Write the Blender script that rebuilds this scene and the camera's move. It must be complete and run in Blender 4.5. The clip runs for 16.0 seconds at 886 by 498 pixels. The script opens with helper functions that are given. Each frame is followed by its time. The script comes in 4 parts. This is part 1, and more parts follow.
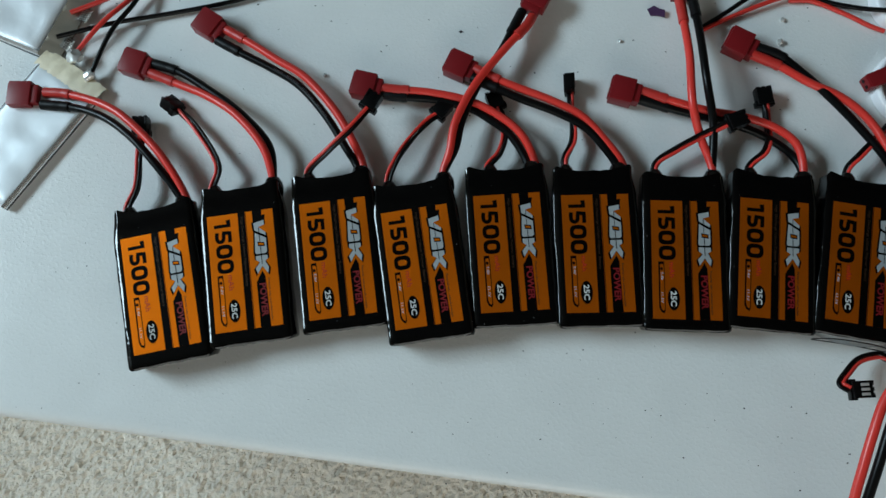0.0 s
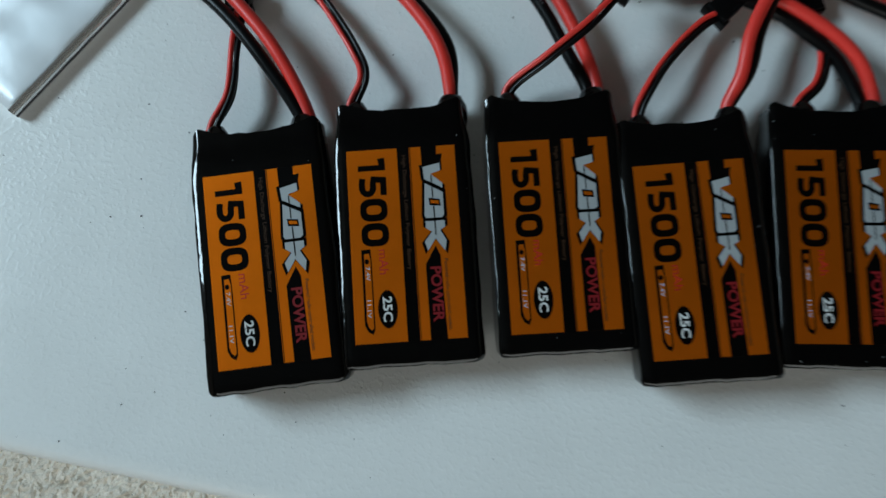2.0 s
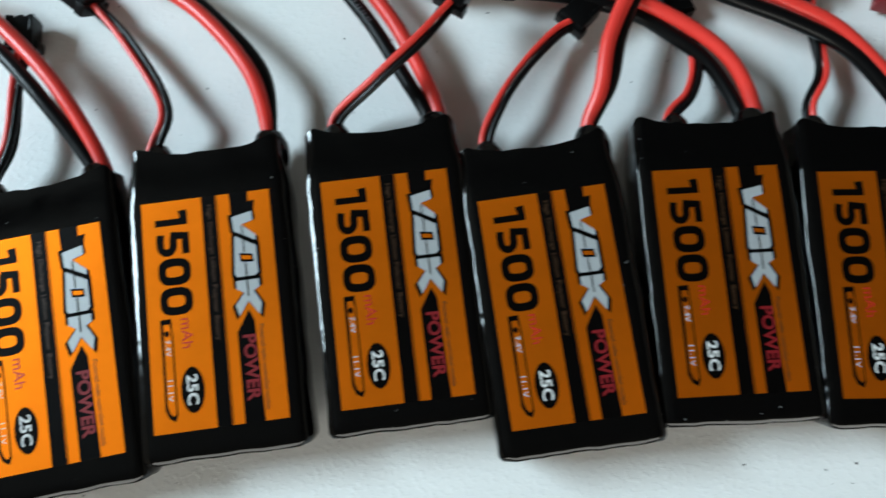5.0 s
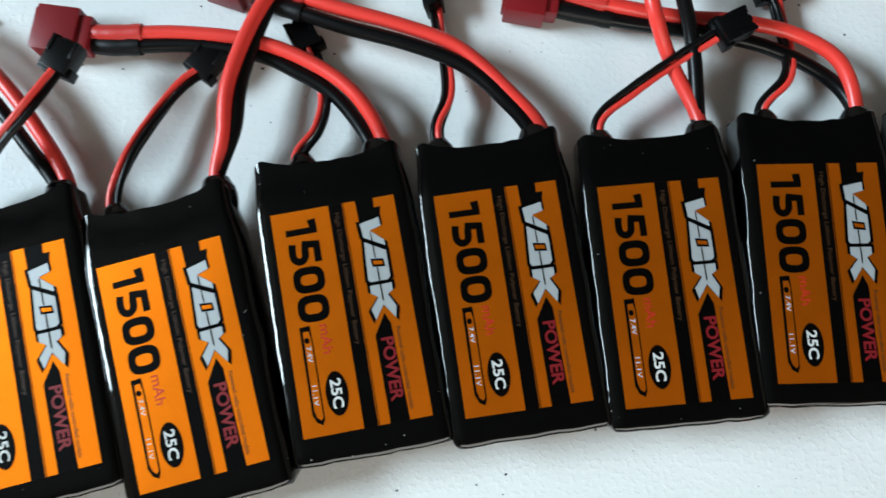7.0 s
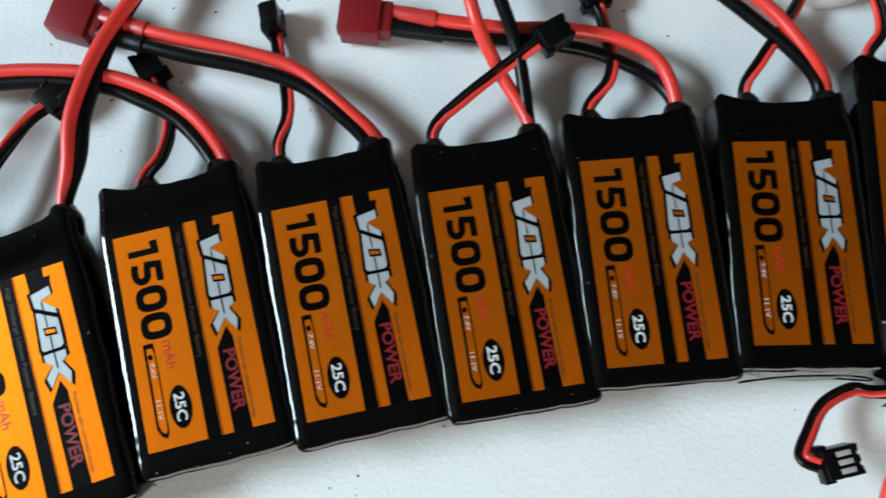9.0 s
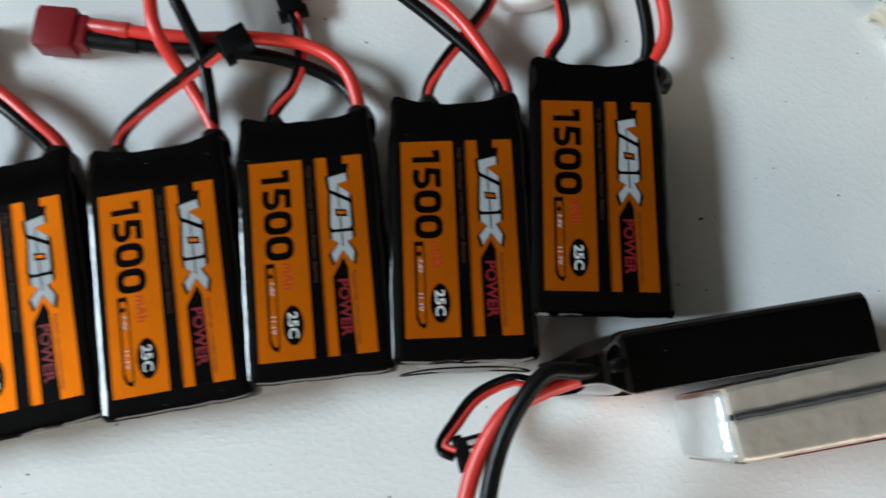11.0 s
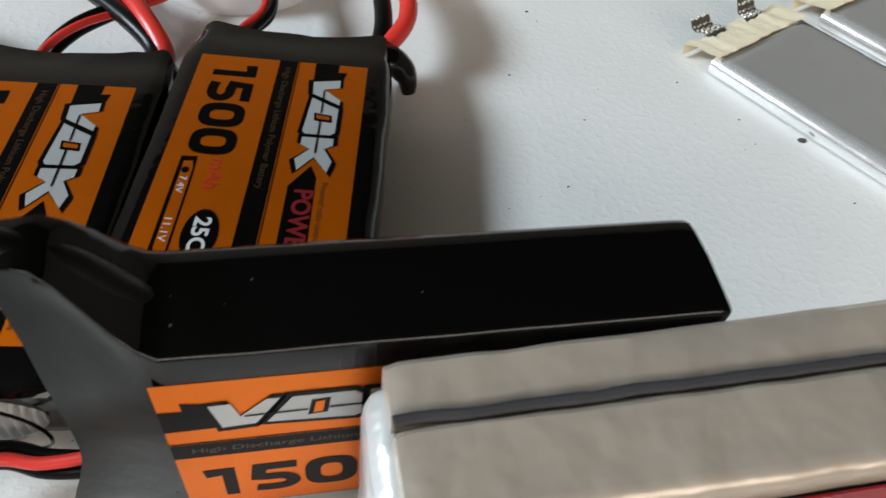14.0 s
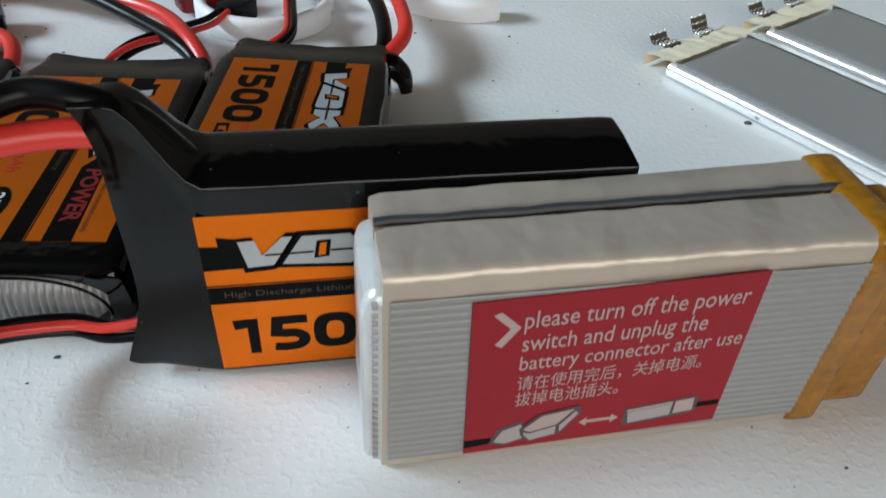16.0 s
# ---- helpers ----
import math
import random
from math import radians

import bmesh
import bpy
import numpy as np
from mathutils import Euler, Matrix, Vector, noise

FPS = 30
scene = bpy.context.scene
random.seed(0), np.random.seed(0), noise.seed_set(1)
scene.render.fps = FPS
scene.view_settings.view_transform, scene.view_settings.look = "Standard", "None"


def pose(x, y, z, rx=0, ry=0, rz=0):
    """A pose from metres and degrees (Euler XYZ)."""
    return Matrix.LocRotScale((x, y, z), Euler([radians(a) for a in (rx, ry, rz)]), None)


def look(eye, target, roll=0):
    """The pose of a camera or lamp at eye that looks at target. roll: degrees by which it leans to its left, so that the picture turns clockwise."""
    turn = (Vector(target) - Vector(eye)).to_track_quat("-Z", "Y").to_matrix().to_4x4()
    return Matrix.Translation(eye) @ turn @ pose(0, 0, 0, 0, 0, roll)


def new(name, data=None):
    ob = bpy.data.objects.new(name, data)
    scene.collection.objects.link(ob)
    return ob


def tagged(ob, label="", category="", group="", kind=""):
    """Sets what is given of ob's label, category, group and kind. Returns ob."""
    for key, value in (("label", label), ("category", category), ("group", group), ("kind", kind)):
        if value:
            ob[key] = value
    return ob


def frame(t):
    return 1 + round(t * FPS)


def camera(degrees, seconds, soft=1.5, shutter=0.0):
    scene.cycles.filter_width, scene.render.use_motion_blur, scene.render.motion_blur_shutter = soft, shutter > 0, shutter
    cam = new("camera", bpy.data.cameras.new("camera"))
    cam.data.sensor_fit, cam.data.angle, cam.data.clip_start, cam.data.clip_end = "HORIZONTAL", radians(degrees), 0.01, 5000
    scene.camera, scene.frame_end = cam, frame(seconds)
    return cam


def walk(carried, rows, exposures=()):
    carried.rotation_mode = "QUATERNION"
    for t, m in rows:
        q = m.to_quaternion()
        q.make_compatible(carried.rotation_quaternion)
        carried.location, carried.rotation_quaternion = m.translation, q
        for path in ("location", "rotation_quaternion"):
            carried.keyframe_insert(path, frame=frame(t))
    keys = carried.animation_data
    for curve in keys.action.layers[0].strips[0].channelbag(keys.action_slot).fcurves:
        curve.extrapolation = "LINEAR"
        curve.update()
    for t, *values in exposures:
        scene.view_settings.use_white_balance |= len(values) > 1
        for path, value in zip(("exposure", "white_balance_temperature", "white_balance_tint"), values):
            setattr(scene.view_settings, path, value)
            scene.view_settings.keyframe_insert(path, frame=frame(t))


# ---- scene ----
cam = camera(60.8, 16.0, soft=1.5, shutter=0.5)
PATH = [
    (0.0, -0.0588, -0.0632, 0.3314, 11.72, 1.55, -0.97),
    (0.5, -0.0710, -0.0544, 0.3276, 10.36, 0.75, -1.03),
    (1.0, -0.0983, -0.0470, 0.2978, 8.82, 0.67, 0.86),
    (1.5, -0.1287, -0.0461, 0.2547, 8.44, -0.53, 2.92),
    (2.0, -0.1400, -0.0370, 0.2082, 9.20, 0.19, 3.12),
    (2.5, -0.1434, -0.0356, 0.1780, 9.58, 1.24, 2.64),
    (3.0, -0.1451, -0.0325, 0.1668, 11.23, 1.28, 2.64),
    (3.2, -0.1456, -0.0306, 0.1664, 9.96, 1.81, 2.85),
    (5.3, -0.0889, -0.0246, 0.1830, 11.62, -0.54, -1.95),
    (5.5, -0.0779, -0.0231, 0.1854, 11.45, -0.15, -2.79),
    (6.0, -0.0444, -0.0144, 0.1901, 8.66, 0.91, -4.84),
    (6.5, -0.0299, -0.0171, 0.1892, 9.86, 0.37, -6.51),
    (7.0, -0.0215, -0.0175, 0.1849, 10.30, -1.01, -8.11),
    (7.5, -0.0182, -0.0213, 0.1793, 10.34, -2.17, -9.36),
    (8.0, -0.0144, -0.0249, 0.1825, 11.10, -2.35, -9.79),
    (8.5, -0.0053, -0.0254, 0.1864, 10.60, -2.58, -10.69),
    (8.7, 0.0009, -0.0268, 0.1885, 11.83, -2.11, -11.51),
    (10.8, 0.0843, -0.0523, 0.2024, 13.91, -0.74, -12.94),
    (11.0, 0.0926, -0.0533, 0.1983, 13.74, -1.19, -13.15),
    (11.5, 0.1153, -0.0546, 0.1799, 13.21, -3.72, -13.39),
    (12.0, 0.1396, -0.0547, 0.1584, 12.29, -4.27, -13.77),
    (12.5, 0.1470, -0.0646, 0.1317, 15.61, -4.91, -13.02),
    (13.0, 0.1505, -0.0784, 0.1120, 28.19, -6.57, -12.42),
    (13.5, 0.1514, -0.0887, 0.1035, 36.29, -6.53, -12.91),
    (14.0, 0.1481, -0.0957, 0.0919, 42.22, -5.68, -13.68),
    (14.5, 0.1416, -0.1014, 0.0816, 46.56, -4.75, -13.15),
    (15.0, 0.1517, -0.1170, 0.0807, 49.24, -4.76, -14.38),
    (15.5, 0.1482, -0.1271, 0.0910, 50.29, -3.78, -13.74),
    (16.0, 0.1462, -0.1319, 0.0882, 49.87, -3.19, -13.40),
]
EXPOSURE = [(0.0, -0.33, 5660, 2), (1.0, -0.34, 5620, 2), (2.0, -0.45, 5540, 2), (2.5, -0.26, 5640, 2), (3.2, -0.10, 5700, 3), (5.3, 0.58, 5820, 5),
            (6.5, 0.78, 5840, 6), (8.7, 0.72, 5800, 6), (10.8, 0.48, 6000, 9), (12.5, 0.50, 6200, 13), (13.5, 0.60, 6350, 14), (14.5, 0.62, 6150, 12), (15.5, 0.52, 5950, 11), (16.0, 0.38, 5800, 9)]
walk(cam, [(t, pose(x, y, z, rx, ry, rz)) for t, x, y, z, rx, ry, rz in PATH], EXPOSURE)

# ---- world and large lights ----
world = bpy.data.worlds.new("world")
scene.world = world
world.use_nodes = True
wn = world.node_tree
sky = wn.nodes.new("ShaderNodeTexSky")
sky.sky_type = "NISHITA"
sky.sun_disc = False
sky.sun_elevation, sky.sun_rotation = radians(38), radians(-80)
wn.links.new(sky.outputs[0], wn.nodes["Background"].inputs[0])
wn.nodes["Background"].inputs[1].default_value = 0.1

FLOOR = -0.73          # carpet below the table top, which lies at z = 0
ROOM = (-1.75, 2.3, -2.3, 2.2, FLOOR, 1.75)   # x0 x1 y0 y1 z0 z1
WIN_A = (0.00, 0.90, 0.86, 1.36)              # high side window: y0 y1 z0 z1
FILL_OPENING = (-1.2, 1.7, 0.30, 1.50)                # unseen opening added behind the camera for the fill lamp: x0 x1 z0 z1


def area_lamp(name, size_x, size_y, watts, colour, m):
    data = bpy.data.lights.new(name, "AREA")
    data.shape, data.size, data.size_y, data.energy, data.color = "RECTANGLE", size_x, size_y, watts, colour
    ob = new(name, data)
    ob.matrix_world = m
    return ob


area_lamp("side_window_light", WIN_A[1] - WIN_A[0], WIN_A[3] - WIN_A[2], 56, (0.82, 0.96, 1.0),
          look((ROOM[0] - 0.05, (WIN_A[0] + WIN_A[1]) / 2, (WIN_A[2] + WIN_A[3]) / 2),
               (0.0, (WIN_A[0] + WIN_A[1]) / 2, (WIN_A[2] + WIN_A[3]) / 2)))
# Added fill from behind the camera; lifts shadows and the fronts facing it.
area_lamp("rear_fill_light", FILL_OPENING[1] - FILL_OPENING[0], FILL_OPENING[3] - FILL_OPENING[2], 36, (1.0, 0.885, 0.71),
          look(((FILL_OPENING[0] + FILL_OPENING[1]) / 2, ROOM[2] - 0.05, (FILL_OPENING[2] + FILL_OPENING[3]) / 2),
               ((FILL_OPENING[0] + FILL_OPENING[1]) / 2, 0.0, (FILL_OPENING[2] + FILL_OPENING[3]) / 2)))


# ---- materials ----
def material(name, colour, rough=0.5, metal=0.0, grain=300.0, vary=0.12, bump=0.1, bump_scale=900.0,
             depth=0.0002, stain=0.06, coat=0.0, rough_vary=0.1, detail=3.0, spec=0.5, sparse=0.0):
    m = bpy.data.materials.new(name)
    m.use_nodes = True
    nt = m.node_tree
    p = nt.nodes["Principled BSDF"]
    p.inputs["Roughness"].default_value = rough
    p.inputs["Metallic"].default_value = metal
    p.inputs["Specular IOR Level"].default_value = spec
    p.inputs["Coat Weight"].default_value = coat
    p.inputs["Coat Roughness"].default_value = 0.12
    tc = nt.nodes.new("ShaderNodeTexCoord")

    def noise_at(scale, det):
        n = nt.nodes.new("ShaderNodeTexNoise")
        n.inputs["Scale"].default_value, n.inputs["Detail"].default_value = scale, det
        nt.links.new(tc.outputs["Object"], n.inputs["Vector"])
        return n

    fine, broad = noise_at(grain, detail), noise_at(grain / 14, 2.0)
    add = nt.nodes.new("ShaderNodeMath")
    add.operation = "MULTIPLY_ADD"
    nt.links.new(fine.outputs[0], add.inputs[0])
    add.inputs[1].default_value = vary
    mul = nt.nodes.new("ShaderNodeMath")
    mul.operation = "MULTIPLY_ADD"
    nt.links.new(broad.outputs[0], mul.inputs[0])
    mul.inputs[1].default_value, mul.inputs[2].default_value = stain, 1.0 - 0.5 * (vary + stain)
    nt.links.new(mul.outputs[0], add.inputs[2])
    hue = nt.nodes.new("ShaderNodeHueSaturation")
    hue.inputs["Color"].default_value = (*colour, 1)
    nt.links.new(add.outputs[0], hue.inputs["Value"])
    nt.links.new(hue.outputs[0], p.inputs["Base Color"])
    rr = nt.nodes.new("ShaderNodeMapRange")
    rr.inputs[3].default_value, rr.inputs[4].default_value = max(0.02, rough - rough_vary), min(1.0, rough + rough_vary)
    nt.links.new(broad.outputs[0], rr.inputs[0])
    nt.links.new(rr.outputs[0], p.inputs["Roughness"])
    if bump:
        b = nt.nodes.new("ShaderNodeBump")
        b.inputs["Strength"].default_value, b.inputs["Distance"].default_value = bump, depth
        bn = noise_at(bump_scale, 2.0)
        height = bn.outputs[0]
        if sparse:                               # only the crests stand out, as separate pebbles
            crest = nt.nodes.new("ShaderNodeMapRange")
            crest.interpolation_type = "SMOOTHSTEP"
            crest.inputs[1].default_value, crest.inputs[2].default_value = sparse, sparse + 0.2
            nt.links.new(height, crest.inputs[0])
            height = crest.outputs[0]
        nt.links.new(height, b.inputs["Height"])
        nt.links.new(b.outputs[0], p.inputs["Normal"])
    return m


TABLE = material("table_plastic", (0.765, 0.765, 0.75), 0.33, grain=520, vary=0.06, bump=0.16, bump_scale=680, depth=0.00034, stain=0.10, sparse=0.48)
CARPET = material("carpet_pile", (0.93, 0.86, 0.76), 0.95, grain=400, vary=0.4, bump=0.6, bump_scale=520, depth=0.003, stain=0.12)
WALL = material("wall_paint", (0.38, 0.34, 0.295), 0.8, grain=30, vary=0.05, bump=0.15, bump_scale=150, depth=0.001)
# Darker copy of the wall paint; keeps two unseen walls dim in glossy reflections.
DIMMED_WALL = material("dimmed_wall_paint", (0.20, 0.172, 0.142), 0.85, grain=30, vary=0.05, bump=0.15, bump_scale=150, depth=0.001)
# Unseen ceiling made near-black so that upward-facing gloss mirrors little.
CEILING = material("dimmed_ceiling", (0.055, 0.046, 0.037), 0.9, grain=30, vary=0.05, bump=0.2, bump_scale=120, depth=0.002)
TRIM = material("trim_paint", (0.8, 0.79, 0.76), 0.4, grain=40, vary=0.04, bump=0.03)
SLEEVE = material("black_shrink_film", (0.0008, 0.0008, 0.0009), 0.075, spec=0.36, grain=400, vary=0.3, bump=0.14, bump_scale=170, depth=0.0009, rough_vary=0.04)
PRINT_BLACK = material("black_print", (0.0012, 0.0010, 0.0009), 0.36, spec=0.07, coat=0.03, grain=500, vary=0.2, bump=0.03, bump_scale=300)
ORANGE = material("orange_print", (0.85, 0.190, 0.002), 0.43, metal=0.90, spec=0.06, coat=0.09, grain=350, vary=0.10, bump=0.05, bump_scale=260, depth=0.0003, stain=0.08)
SILVER_PRINT = material("pale_grey_print", (0.44, 0.46, 0.47), 0.40, 0.35, spec=0.3, grain=500, vary=0.12, bump=0.0)
WHITE_PRINT = material("white_print", (0.60, 0.60, 0.585), 0.4, grain=400, vary=0.08, bump=0.0)
MAROON_PRINT = material("maroon_print", (0.17, 0.006, 0.009), 0.4, grain=400, vary=0.12, bump=0.0)
RED_PRINT = material("red_print", (0.46, 0.020, 0.008), 0.4, grain=400, vary=0.1, bump=0.0)
BROWN_PRINT = material("brown_print", (0.05, 0.022, 0.008), 0.4, grain=400, vary=0.1, bump=0.0)
RED_WIRE = material("red_silicone", (0.60, 0.034, 0.024), 0.34, grain=260, vary=0.14, bump=0.05, bump_scale=600, stain=0.12)
BLACK_WIRE = material("black_silicone", (0.0018, 0.0018, 0.002), 0.32, spec=0.2, grain=260, vary=0.3, bump=0.06, bump_scale=600, stain=0.2)
RED_TUBE = material("red_shrink_tube", (0.42, 0.022, 0.016), 0.42, grain=260, vary=0.2, bump=0.12, bump_scale=500, stain=0.15)
BLACK_TUBE = material("black_shrink_tube", (0.0025, 0.0025, 0.0028), 0.45, spec=0.2, grain=260, vary=0.3, bump=0.12, bump_scale=500)
RED_NYLON = material("red_nylon", (0.17, 0.007, 0.010), 0.42, spec=0.35, grain=420, vary=0.16, bump=0.12, bump_scale=800, stain=0.12)
BLACK_NYLON = material("black_nylon", (0.002, 0.002, 0.0022), 0.32, spec=0.2, grain=420, vary=0.3, bump=0.08, bump_scale=800)
CONTACT = material("tin_contact", (0.74, 0.72, 0.68), 0.3, 0.6, grain=600, vary=0.15, bump=0.05)
FOIL = material("pouch_foil", (0.80, 0.80, 0.79), 0.30, 0.74, grain=120, vary=0.07, bump=0.08, bump_scale=160, depth=0.0006, stain=0.06, rough_vary=0.08)
FOIL_SOFT = material("wrinkled_foil", (0.74, 0.76, 0.78), 0.40, 0.30, grain=120, vary=0.06, bump=0.16, bump_scale=110, depth=0.0008, stain=0.06, rough_vary=0.08)
FOIL_DULL = material("matte_foil", (0.52, 0.45, 0.375), 0.40, 0.46, grain=180, vary=0.12, bump=0.5, bump_scale=170, depth=0.0011, stain=0.12)
RIB_FILM = material("ribbed_grey_film", (0.29, 0.293, 0.29), 0.42, 0.35, grain=240, vary=0.10, bump=0.1, bump_scale=260, depth=0.0003, stain=0.12)
FOIL_MIRROR = material("bright_foil_edge", (0.86, 0.86, 0.86), 0.2, 0.75, grain=120, vary=0.05, bump=0.10, bump_scale=120, depth=0.0004)
TAPE_CREAM = material("cream_tape", (0.84, 0.74, 0.54), 0.55, grain=260, vary=0.22, bump=0.4, bump_scale=260, depth=0.0006, stain=0.2)
AMBER = material("amber_film_tape", (0.27, 0.115, 0.006), 0.18, grain=420, vary=1.1, bump=0.8, bump_scale=260, depth=0.0010, stain=0.25)
RED_STICKER = material("red_sticker", (0.26, 0.008, 0.016), 0.42, spec=0.25, grain=350, vary=0.08, bump=0.03)
STICKER_INK = material("pale_sticker_ink", (0.42, 0.32, 0.31), 0.45, grain=350, vary=0.06, bump=0.0)
STICKER_DARK = material("dark_sticker_ink", (0.07, 0.055, 0.06), 0.45, grain=350, vary=0.06, bump=0.0)
STICKER_GREY = material("grey_sticker_ink", (0.36, 0.33, 0.33), 0.45, grain=350, vary=0.06, bump=0.0)
DARK_SEAM = material("dark_seam", (0.035, 0.036, 0.04), 0.5, grain=300, vary=0.3, bump=0.1)
TAB = material("metal_tab", (0.30, 0.28, 0.25), 0.35, 1.0, grain=500, vary=0.35, bump=0.4, bump_scale=900, stain=0.3)
SOLDER = material("solder", (0.82, 0.82, 0.80), 0.25, 0.6, grain=300, vary=0.15, bump=0.3, bump_scale=500)
WHITE_PLASTIC = material("white_plastic", (0.80, 0.79, 0.81), 0.35, grain=120, vary=0.04, bump=0.05)
CRUMB = material("dark_crumb", (0.05, 0.045, 0.045), 0.7, grain=600, vary=0.5, bump=0.3)
PURPLE = material("purple_film", (0.06, 0.028, 0.075), 0.3, grain=500, vary=0.5, bump=0.3)
STRIP = material("grey_brown_seal", (0.30, 0.26, 0.205), 0.42, 0.4, grain=200, vary=0.15, bump=0.2, bump_scale=200, depth=0.0005, stain=0.2)
FROST = material("frosted_film", (0.58, 0.59, 0.58), 0.30, 0.25, grain=300, vary=0.18, bump=0.7, bump_scale=260, depth=0.0008, stain=0.25)


def lint(m, colour, scale, least):
    """Sparse pale specks of lint on a surface."""
    nt = m.node_tree
    p = nt.nodes["Principled BSDF"]
    under = p.inputs["Base Color"].links[0].from_socket
    speck = nt.nodes.new("ShaderNodeTexNoise")
    speck.inputs["Scale"].default_value, speck.inputs["Detail"].default_value = scale, 1.0
    shift = nt.nodes.new("ShaderNodeVectorMath")
    shift.operation = "MULTIPLY_ADD"             # other specks on every pack
    shift.inputs[1].default_value = (7.0, 5.0, 3.0)
    nt.links.new(nt.nodes.new("ShaderNodeObjectInfo").outputs["Random"], shift.inputs[0])
    nt.links.new(nt.nodes["Texture Coordinate"].outputs["Object"], shift.inputs[2])
    nt.links.new(shift.outputs[0], speck.inputs["Vector"])
    cut = nt.nodes.new("ShaderNodeMapRange")
    cut.inputs[1].default_value, cut.inputs[2].default_value = least, least + 0.04
    nt.links.new(speck.outputs[0], cut.inputs[0])
    mix = nt.nodes.new("ShaderNodeMixRGB")
    mix.inputs[2].default_value = (*colour, 1)
    nt.links.new(cut.outputs[0], mix.inputs[0])
    nt.links.new(under, mix.inputs[1])
    nt.links.new(mix.outputs[0], p.inputs["Base Color"])


lint(SLEEVE, (0.16, 0.155, 0.15), 800, 0.79)


# ---- mesh helpers ----
def finish(bm, name, mat, smooth=True):
    me = bpy.data.meshes.new(name)
    bmesh.ops.recalc_face_normals(bm, faces=bm.faces)
    bm.to_mesh(me)
    bm.free()
    me.materials.append(mat)
    if smooth:
        for poly in me.polygons:
            poly.use_smooth = True
        me.set_sharp_from_angle(angle=radians(40))
    return me


def part(name, mesh, parent, label="", m=None):
    ob = new(name, mesh)
    ob.parent = parent
    if m is not None:
        ob.matrix_basis = m
    if label:
        ob["label"] = label
    return ob


def thing(name, m, label, category, group="", kind=""):
    ob = new(name)
    ob.empty_display_size = 0.01
    ob.matrix_world = m
    return tagged(ob, label, category, group, kind)


def box_bm(bm, x0, x1, y0, y1, z0, z1, bevel=0.0, segments=2):
    b = bmesh.new()
    bmesh.ops.create_cube(b, size=1.0)
    for v in b.verts:
        v.co = Vector((x0 + (v.co.x + 0.5) * (x1 - x0), y0 + (v.co.y + 0.5) * (y1 - y0), z0 + (v.co.z + 0.5) * (z1 - z0)))
    if bevel:
        bmesh.ops.bevel(b, geom=b.edges[:], offset=bevel, segments=segments, profile=0.6, affect="EDGES")
    tmp = bpy.data.meshes.new("tmp")
    b.to_mesh(tmp)
    b.free()
    bm.from_mesh(tmp)
    bpy.data.meshes.remove(tmp)
    return bm


def box(name, mat, x0, x1, y0, y1, z0, z1, bevel=0.0, segments=2):
    return finish(box_bm(bmesh.new(), x0, x1, y0, y1, z0, z1, bevel, segments), name, mat)


def prism(name, mat, outline, z0, z1):
    """A flat plate with the given outline (x, y) between two heights."""
    bm = bmesh.new()
    low = [bm.verts.new((x, y, z0)) for x, y in outline]
    top = [bm.verts.new((x, y, z1)) for x, y in outline]
    bm.faces.new(top)
    bm.faces.new(low[::-1])
    for i in range(len(outline)):
        j = (i + 1) % len(outline)
        bm.faces.new((low[i], low[j], top[j], top[i]))
    return finish(bm, name, mat, smooth=False)


def spline(points, per=8):
    """Points of a smooth curve through the given ones."""
    p = [Vector(q) for q in points]
    p = [2 * p[0] - p[1], *p, 2 * p[-1] - p[-2]]
    out = []
    for i in range(1, len(p) - 2):
        a, b, c, d = p[i - 1:i + 3]
        for k in range(per):
            t = k / per
            out.append(0.5 * ((2 * b) + (c - a) * t + (2 * a - 5 * b + 4 * c - d) * t * t + (3 * b - a - 3 * c + d) * t ** 3))
    out.append(p[-2])
    return out


def frames(path):
    """Tangent, side and up along a path."""
    rows = []
    side = None
    for i, q in enumerate(path):
        t = (path[min(i + 1, len(path) - 1)] - path[max(i - 1, 0)]).normalized()
        if side is None:
            side = t.cross(Vector((0, 0, 1)))
            side = side.normalized() if side.length > 1e-6 else Vector((1, 0, 0))
        side = (side - t * side.dot(t)).normalized()
        rows.append((q, t, side, side.cross(t)))
    return rows


def tube(name, mat, path, radius, sides=12, ripple=0.0):
    bm = bmesh.new()
    rings = []
    for i, (q, t, s, u) in enumerate(frames(path)):
        r = radius * (1 + ripple * noise.noise(Vector((i * 0.7, radius * 900, 3.1))))
        rings.append([bm.verts.new(q + (s * math.cos(a) + u * math.sin(a)) * r)
                      for a in [2 * math.pi * k / sides for k in range(sides)]])
    for a, b in zip(rings, rings[1:]):
        for k in range(sides):
            bm.faces.new((a[k], a[(k + 1) % sides], b[(k + 1) % sides], b[k]))
    bm.faces.new(rings[0][::-1])
    bm.faces.new(rings[-1])
    return finish(bm, name, mat)


TEXTS = {}


